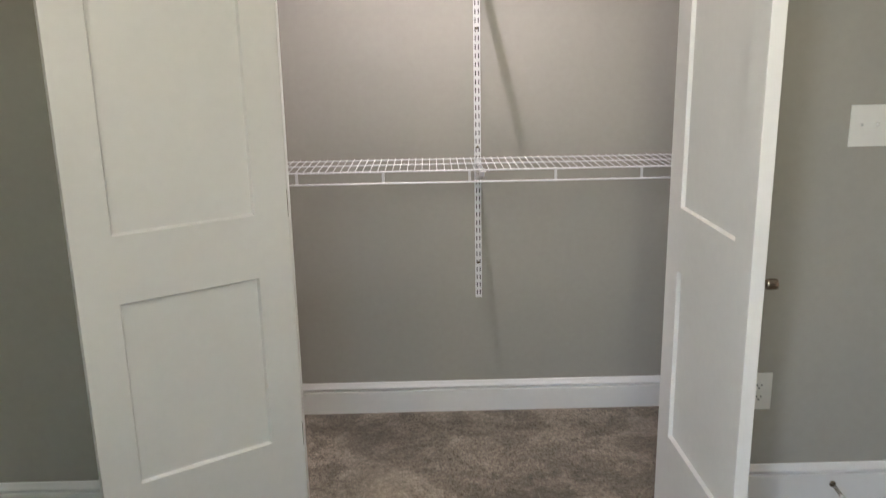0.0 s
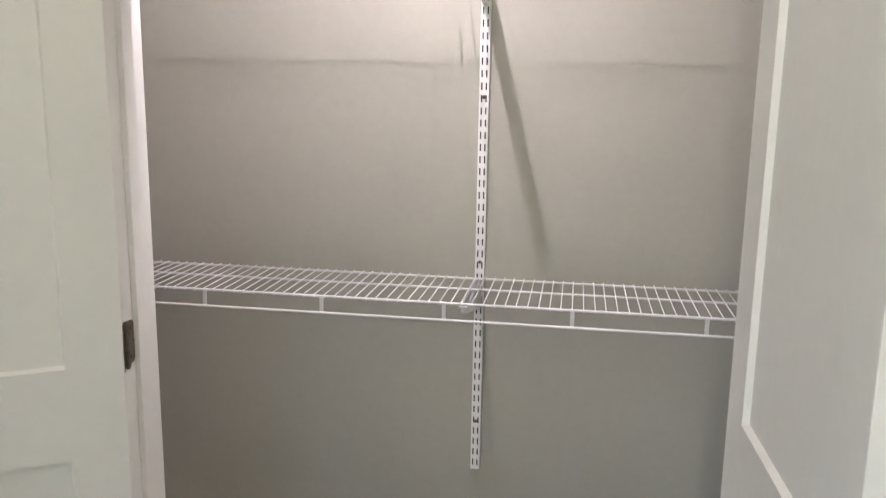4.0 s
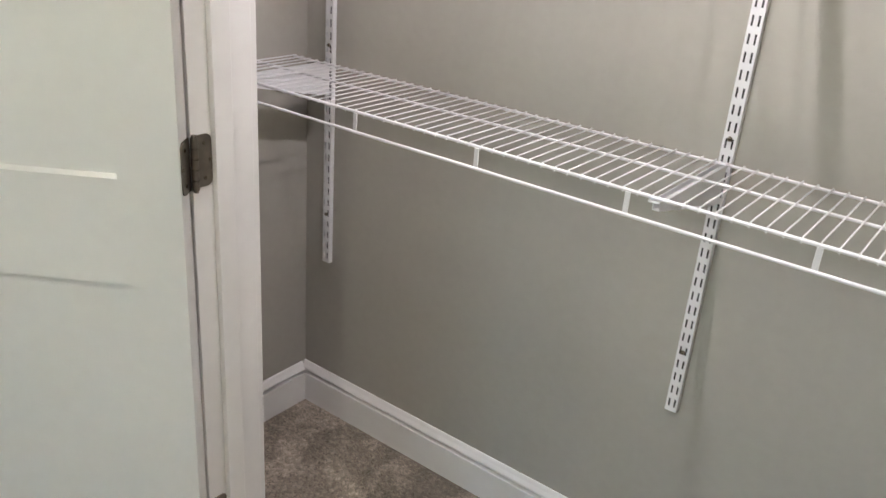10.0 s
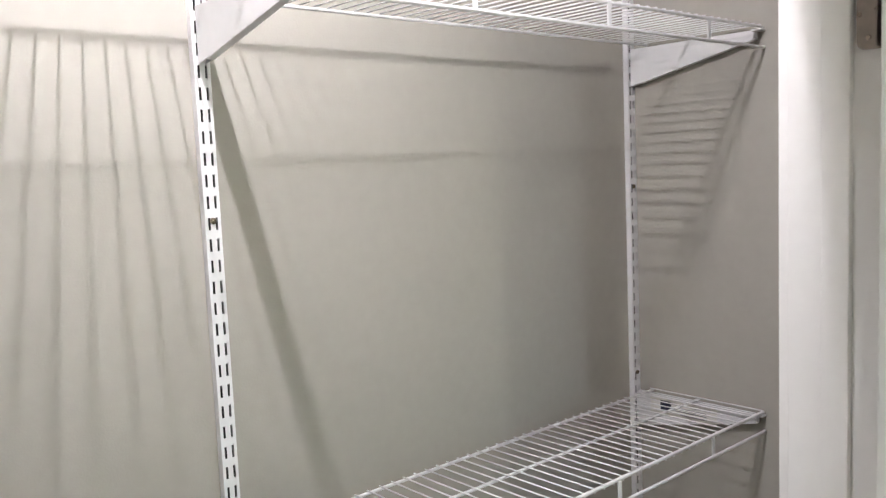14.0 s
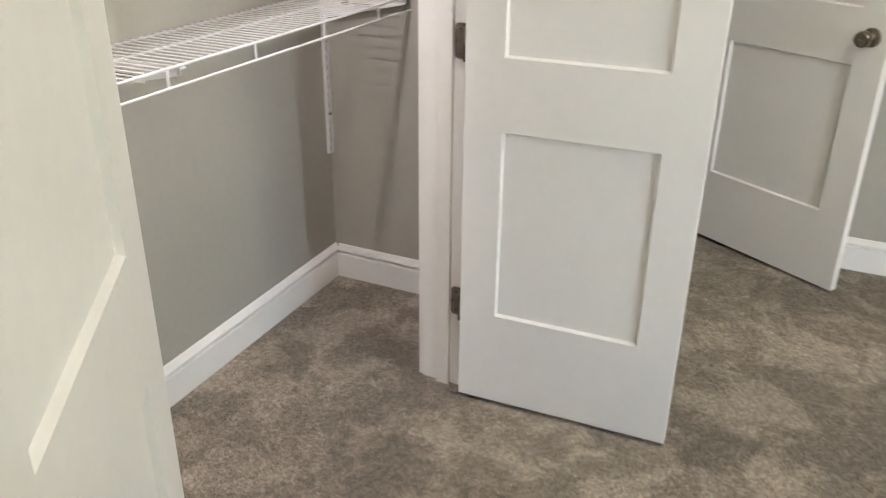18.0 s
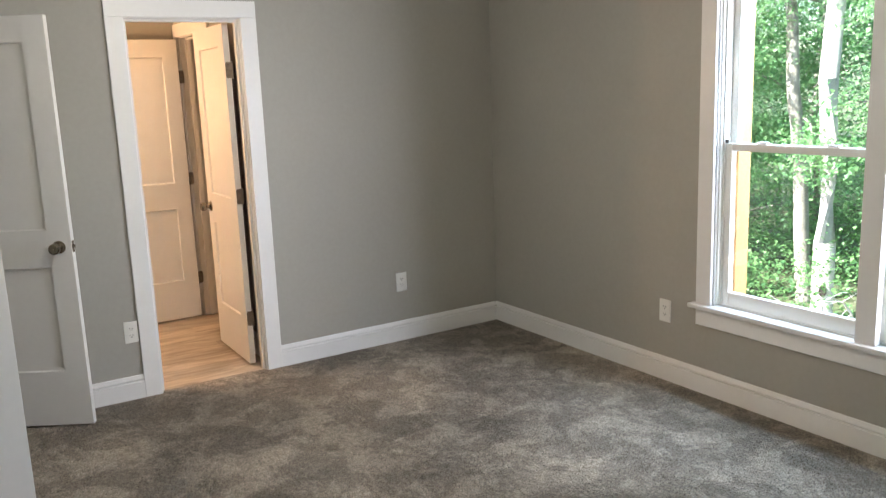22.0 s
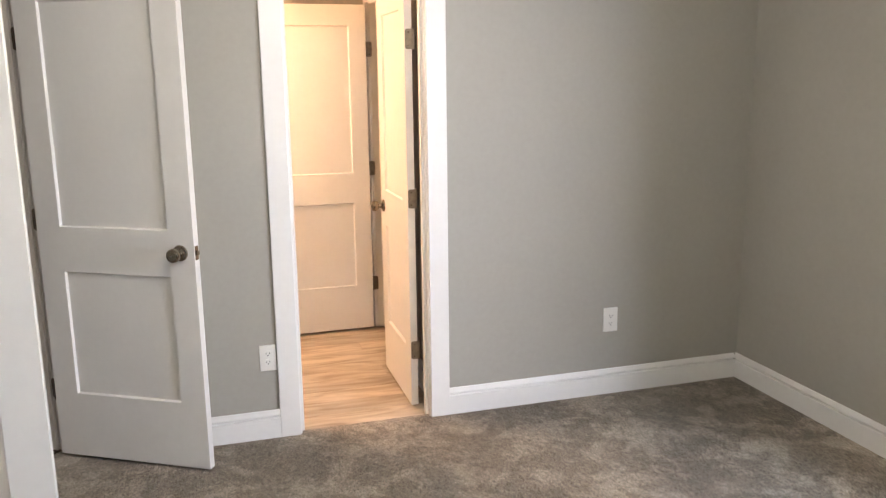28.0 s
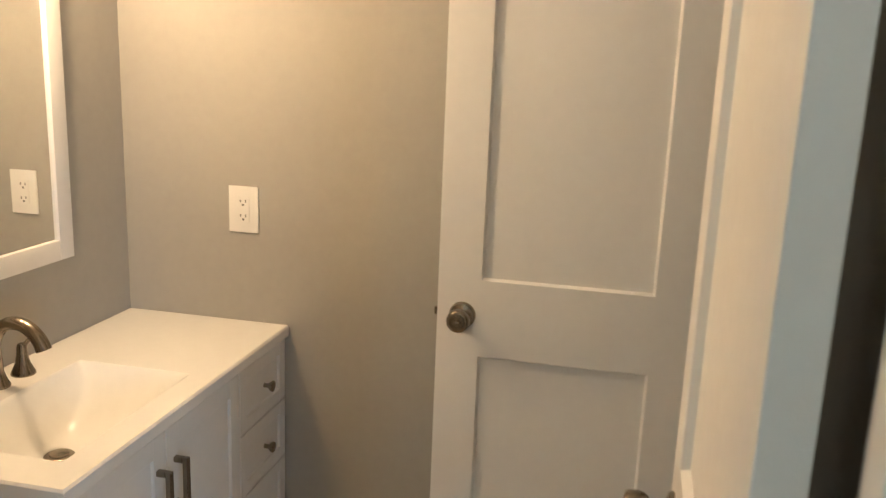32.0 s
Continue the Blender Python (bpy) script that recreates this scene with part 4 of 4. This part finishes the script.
spots = [(7.2, -9.8, 7.0, 0.07, 0.4, 1.9, LEAF, 7000), (7.0, -12.6, 9.0, 0.10, 0.4, 2.5, LEAF, 9000), (7.9, -11.4, 8.5, 0.10, 0.6, 2.5, LEAF, 9500), (6.6, -14.6, 10, 0.13, 1.0, 3.0, LEAF, 8500), (9.8, -14.4, 10, 0.14, 0.6, 3.2, LEAF_DEEP, 8500), (2.6, -13.6, 10, 0.15, 0.8, 2.9, LEAF_DEEP, 9500),
         (1.0, -11.2, 8.5, 0.10, 0.5, 2.5, LEAF, 9500), (4.3, -16.8, 12, 0.16, 0.8, 3.4, LEAF_DEEP, 8000), (8.0, -18.6, 13, 0.18, 1.0, 3.6, LEAF_DEEP, 8000), (12.6, -17.4, 12, 0.17, 0.8, 3.6, LEAF, 8000),
         (0.2, -16.5, 12, 0.17, 0.8, 3.4, LEAF, 8000), (12.0, -22.5, 15, 0.2, 1.0, 4.2, LEAF_DEEP, 8000), (5.4, -22.5, 15, 0.2, 1.0, 4.4, LEAF_DEEP, 8000), (17.0, -22.0, 14, 0.2, 0.8, 4.4, LEAF_DEEP, 8000), (-3.0, -20.0, 14, 0.2, 1.0, 4.4, LEAF_DEEP, 6000)]
for x, y, h, r, low, reach, mat, count in spots:
    h = h * 0.45 if y < -16 else h
    low = low + 1.1 if x < 3 and y > -16 else low
    rise = max(0, -y - 14) * 0.055
    tree(x, y, GROUND + rise - 0.1, h, r, "leafy green woodland tree in full summer leaf" if mat is LEAF else "woodland tree with its shade put into darker green leaves", BARK_DARK, mat, low, reach, int(count * (2.0 if x < 3 else 3.4)), 0.068, limbs=18)

# low growth and bare bleached branches below the trees
centres = [(x, y, GROUND + 0.35 + max(0, -y - 14) * 0.055 + rng.uniform(0, 0.7)) for x, y in zip(rng.uniform(-3, 18, 160), rng.uniform(-21, -8.5, 160))]
low = new("undergrowth", leaves_mesh("undergrowth", centres, 0.45, 60000, 0.066, LEAF_SHADE))
tagged(low, "dense green undergrowth on the forest floor", "undergrowth", kind="stuff")
bare = thing("fallen_branch", pose(1.6, -9.4, GROUND), "bare bleached branches reaching up from the undergrowth", "branch")
for k in range(7):
    bm = bmesh.new()
    main = bend((0.35 * k - 0.9, rng.uniform(-0.4, 0.4), 0.1), (rng.normal(-0.25, 0.5), 0.1, 1.0), rng.uniform(1.4, 2.6), 9, 0.20, 0.10)
    limb(bm, main, 0.016, 0.004, 7)
    for j in (3, 4, 5, 6, 7, 8):
        limb(bm, bend(main[j], Vector(rng.normal(0, 1, 3)), rng.uniform(0.4, 1.0), 5, 0.3, 0.08), 0.005, 0.0015, 5)
    part("branch", bm, BARK, bare)


# ---- floors ----
def carpet_material(name, loose):
    m = bpy.data.materials.new(name)
    m.use_nodes = True
    n, lk = m.node_tree.nodes, m.node_tree.links.new
    p, co = n["Principled BSDF"], n.new("ShaderNodeTexCoord")
    p.inputs["Roughness"].default_value, p.inputs["Specular IOR Level"].default_value = 1.0, 0.1
    p.inputs["Sheen Weight"].default_value, p.inputs["Sheen Roughness"].default_value = 0.15, 0.5

    def tex(scale, detail, distortion=0.0, rough=0.5):
        t = n.new("ShaderNodeTexNoise")
        t.inputs["Scale"].default_value, t.inputs["Detail"].default_value = scale, detail
        t.inputs["Distortion"].default_value, t.inputs["Roughness"].default_value = distortion, rough
        lk(co.outputs["Object"], t.inputs["Vector"])
        return t.outputs["Fac"]

    def ranged(v, a, b, lo, hi):
        r = n.new("ShaderNodeMapRange")
        r.interpolation_type = "SMOOTHSTEP"
        for name, value in (("From Min", a), ("From Max", b), ("To Min", lo), ("To Max", hi)):
            r.inputs[name].default_value = value
        lk(v, r.inputs["Value"])
        return r.outputs[0]

    def times(a, b):
        k = n.new("ShaderNodeMath")
        k.operation = "MULTIPLY"
        lk(a, k.inputs[0]), lk(b, k.inputs[1])
        return k.outputs[0]

    # brushed patches and footprints, ragged at the edges, straight-edged strokes, then drift, clumps and single fibres
    nap = times(ranged(tex(4.4, 12, 0.5, 0.72), 0.46, 0.57, 0.80, 1.26), ranged(tex(17.0, 9, 0.3, 0.78), 0.42, 0.58, 0.88, 1.10))
    cell, warp, bent = n.new("ShaderNodeTexVoronoi"), n.new("ShaderNodeTexNoise"), n.new("ShaderNodeMix")
    warp.inputs["Scale"].default_value, warp.inputs["Detail"].default_value = 9.0, 4
    bent.data_type, bent.blend_type = "RGBA", "LINEAR_LIGHT"
    bent.inputs["Factor"].default_value = 0.06
    cell.inputs["Scale"].default_value = 3.1
    lk(co.outputs["Object"], warp.inputs["Vector"]), lk(co.outputs["Object"], bent.inputs["A"]), lk(warp.outputs["Color"], bent.inputs["B"])
    lk(bent.outputs["Result"], cell.inputs["Vector"])
    stroke = ranged(cell.outputs["Color"], 0.1, 0.9, 0.84, 1.14)
    drift = times(ranged(tex(1.3, 3), 0.38, 0.62, 0.90, 1.10), stroke)
    clump = ranged(tex(70, 3, 0.3, 0.7), 0.36, 0.64, 0.80, 1.20)
    if loose:
        geo = n.new("ShaderNodeNewGeometry")
        fibre = ranged(geo.outputs["Random Per Island"], 0.0, 1.0, 0.62, 1.38)
    else:
        fibre = ranged(tex(420, 2, 0, 0.7), 0.32, 0.68, 0.66, 1.26)
    value = times(times(nap, drift), times(clump, fibre))
    mix = n.new("ShaderNodeMix")
    mix.data_type, mix.blend_type = "RGBA", "MULTIPLY"
    mix.inputs["Factor"].default_value = 1.0
    mix.inputs["A"].default_value = (0.290, 0.248, 0.202, 1)
    lk(value, mix.inputs["B"])
    lk(mix.outputs["Result"], p.inputs["Base Color"])
    b1, b2 = n.new("ShaderNodeBump"), n.new("ShaderNodeBump")
    b1.inputs["Strength"].default_value, b1.inputs["Distance"].default_value = 0.6, 0.004
    b2.inputs["Strength"].default_value, b2.inputs["Distance"].default_value = 0.5, 0.012
    lk(tex(420, 2, 0, 0.7), b1.inputs["Height"]), lk(tex(38, 3, 0.4), b2.inputs["Height"])
    lk(b2.outputs["Normal"], b1.inputs["Normal"]), lk(b1.outputs["Normal"], p.inputs["Normal"])
    return m


CARPET, TUFT = carpet_material("cut_pile_carpet", False), carpet_material("carpet_tufts", True)
edge = [(W0, S0), (E0, S0), (E0, BJ0), (2.022, BJ0), (2.022, BJ1), (E0, BJ1), (E0, -0.535), (2.158, -0.370), (1.608, 0.152), (1.560, 0.200), (1.372, 0.015),
        (JR, N0), (JR, N1), (CR, N1), (CR, BACK), (CL, BACK), (CL, N1), (JL, N1), (JL, N0), (W0, N0)]
bm = bmesh.new()
topv, lowv = [bm.verts.new((x, y, 0)) for x, y in edge], [bm.verts.new((x, y, -0.05)) for x, y in edge]
bm.faces.new(topv), bm.faces.new(list(reversed(lowv)))
for k in range(len(edge)):
    j = (k + 1) % len(edge)
    bm.faces.new((lowv[k], lowv[j], topv[j], topv[k]))
bmesh.ops.triangulate(bm, faces=bm.faces[:])
structure("floor", bm, CARPET, "grey-brown cut pile carpet with brushed footprints", "carpet")


def plank_material(name, a, b, dark, rough):
    m = bpy.data.materials.new(name)
    m.use_nodes = True
    n, lk = m.node_tree.nodes, m.node_tree.links.new
    p, co, info = n["Principled BSDF"], n.new("ShaderNodeTexCoord"), n.new("ShaderNodeObjectInfo")
    mp, grain, fine = n.new("ShaderNodeMapping"), n.new("ShaderNodeTexNoise"), n.new("ShaderNodeTexNoise")
    mp.inputs["Scale"].default_value = (1.0, 0.17, 1.0)
    off = n.new("ShaderNodeVectorMath")
    off.operation = "SCALE"
    off.inputs[0].default_value = (17, 31, 5)
    lk(info.outputs["Random"], off.inputs["Scale"]), lk(off.outputs[0], mp.inputs["Location"])
    lk(co.outputs["Object"], mp.inputs["Vector"]), lk(mp.outputs[0], grain.inputs["Vector"]), lk(mp.outputs[0], fine.inputs["Vector"])
    grain.inputs["Scale"].default_value, grain.inputs["Detail"].default_value, grain.inputs["Distortion"].default_value = 14, 5, 1.2
    fine.inputs["Scale"].default_value, fine.inputs["Detail"].default_value = 130, 3
    ramp = n.new("ShaderNodeValToRGB")
    ramp.color_ramp.elements[0].position, ramp.color_ramp.elements[0].color = 0.32, (*dark, 1)
    ramp.color_ramp.elements[1].position, ramp.color_ramp.elements[1].color = 0.62, (*b, 1)
    mid = ramp.color_ramp.elements.new(0.46)
    mid.color = (*a, 1)
    lk(grain.outputs["Fac"], ramp.inputs["Fac"])
    tone = n.new("ShaderNodeMapRange")
    tone.inputs["To Min"].default_value, tone.inputs["To Max"].default_value = 0.82, 1.12
    lk(info.outputs["Random"], tone.inputs["Value"])
    mul = n.new("ShaderNodeMix")
    mul.data_type, mul.blend_type = "RGBA", "MULTIPLY"
    mul.inputs["Factor"].default_value = 1
    lk(ramp.outputs["Color"], mul.inputs["A"]), lk(tone.outputs[0], mul.inputs["B"])
    lk(mul.outputs["Result"], p.inputs["Base Color"])
    p.inputs["Roughness"].default_value = rough
    bump = n.new("ShaderNodeBump")
    bump.inputs["Strength"].default_value, bump.inputs["Distance"].default_value = 0.15, 0.001
    lk(fine.outputs["Fac"], bump.inputs["Height"]), lk(bump.outputs["Normal"], p.inputs["Normal"])
    return m


def plank_floor(name, x0, x1, y0, y1, z, width, length, mat, base_mat, label):
    base = structure(name, boxes((x0, x1, y0, y1, -0.049, z - 0.007)), base_mat, label, "floor")
    rows = int((x1 - x0) / width) + 1
    meshes = {}
    for r in range(rows):
        a, b = x0 + r * width, min(x0 + (r + 1) * width, x1)
        y = y0 - rng.uniform(0.1, 0.9) * length
        while y < y1:
            lo, hi = max(y, y0), min(y + length, y1)
            if hi - lo > 0.03 and b - a > 0.01:
                bm = bmesh.new()
                box(bm, -(b - a) / 2 + 0.0006, (b - a) / 2 - 0.0006, -(hi - lo) / 2 + 0.0006, (hi - lo) / 2 - 0.0006, -0.006, 0)
                me = bpy.data.meshes.new("plank")
                for v in bm.verts:
                    if v.co.z > -0.001:
                        v.co.x *= 1 - 0.0012 / (b - a)
                bm.to_mesh(me), bm.free()
                me.materials.append(mat)
                piece("plank", me, pose((a + b) / 2, (lo + hi) / 2, z), base)
            y += length
    return base


OAK = plank_material("light_oak_vinyl", (0.50, 0.40, 0.30), (0.64, 0.54, 0.43), (0.36, 0.27, 0.19), 0.40)
WALNUT = plank_material("dark_brown_wood", (0.085, 0.048, 0.032), (0.13, 0.075, 0.05), (0.045, 0.026, 0.018), 0.3)
GROUT = material("dark_plank_joint", (0.10, 0.075, 0.05), 0.8, vary=0.2)
plank_floor("floor_bath", 2.024, BX, BS - 0.9, BN, -0.003, 0.152, 1.22, OAK, GROUT, "light oak plank floor of the bath")
plank_floor("floor_hall", 1.30, 4.3, 0.15, 2.6, -0.003, 0.120, 1.10, WALNUT, GROUT, "dark brown wood plank floor of the hall")
plank_floor("floor_hall_side", 2.17, 4.3, -0.41, 0.1495, -0.003, 0.120, 1.10, WALNUT, GROUT, "dark brown wood plank floor of the hall")


def tufts(count, regions):
    """The carpet's pile: short bent blades over the regions given, leaning as feet and brushes left them."""
    area = np.array([(x1 - x0) * (y1 - y0) for x0, x1, y0, y1 in regions])
    pick = rng.choice(len(regions), count, p=area / area.sum())
    r = np.asarray(regions)[pick]
    x, y = rng.uniform(r[:, 0], r[:, 1]), rng.uniform(r[:, 2], r[:, 3])
    lean = 2.2 * np.sin(2.3 * x + 1.1 * y) + 1.7 * np.sin(3.1 * y - 1.3 * x + 2) + 1.2 * np.sin(6.1 * x + 4.7 * y + 1) + rng.normal(0, 0.7, count)
    tall, wide, tip = rng.uniform(0.0022, 0.0050, count), rng.uniform(0.0016, 0.0030, count), rng.uniform(0.003, 0.007, count)
    face = lean + np.pi / 2 + rng.normal(0, 0.5, count)
    root = np.stack([x, y, np.full(count, -0.001)], 1)
    side = np.stack([np.cos(face) * wide, np.sin(face) * wide, np.zeros(count)], 1)
    top = root + np.stack([np.cos(lean) * tip, np.sin(lean) * tip, tall], 1)
    verts = np.stack([root - side, root + side, top + side * 0.55, top - side * 0.55], 1).reshape(-1, 3)
    faces = (np.arange(count)[:, None] * 4 + [0, 1, 2, 3]).ravel()
    me = bpy.data.meshes.new("carpet_pile")
    me.vertices.add(len(verts)), me.loops.add(len(faces)), me.polygons.add(count)
    me.vertices.foreach_set("co", verts.ravel())
    me.loops.foreach_set("vertex_index", faces)
    me.polygons.foreach_set("loop_start", np.arange(0, len(faces), 4))
    me.update(calc_edges=True)
    me.materials.append(TUFT)
    return me


pile = new("carpet_pile", tufts(480000, [(-2.6, E0 - 0.02, S0 + 0.02, N0 - 0.02), (CL + 0.02, CR - 0.02, N1 + 0.01, BACK - 0.02), (JL + 0.02, JR - 0.02, N0 - 0.02, N1 + 0.01)]))
tagged(pile, "grey-brown cut pile of the carpet", "carpet pile", kind="stuff")
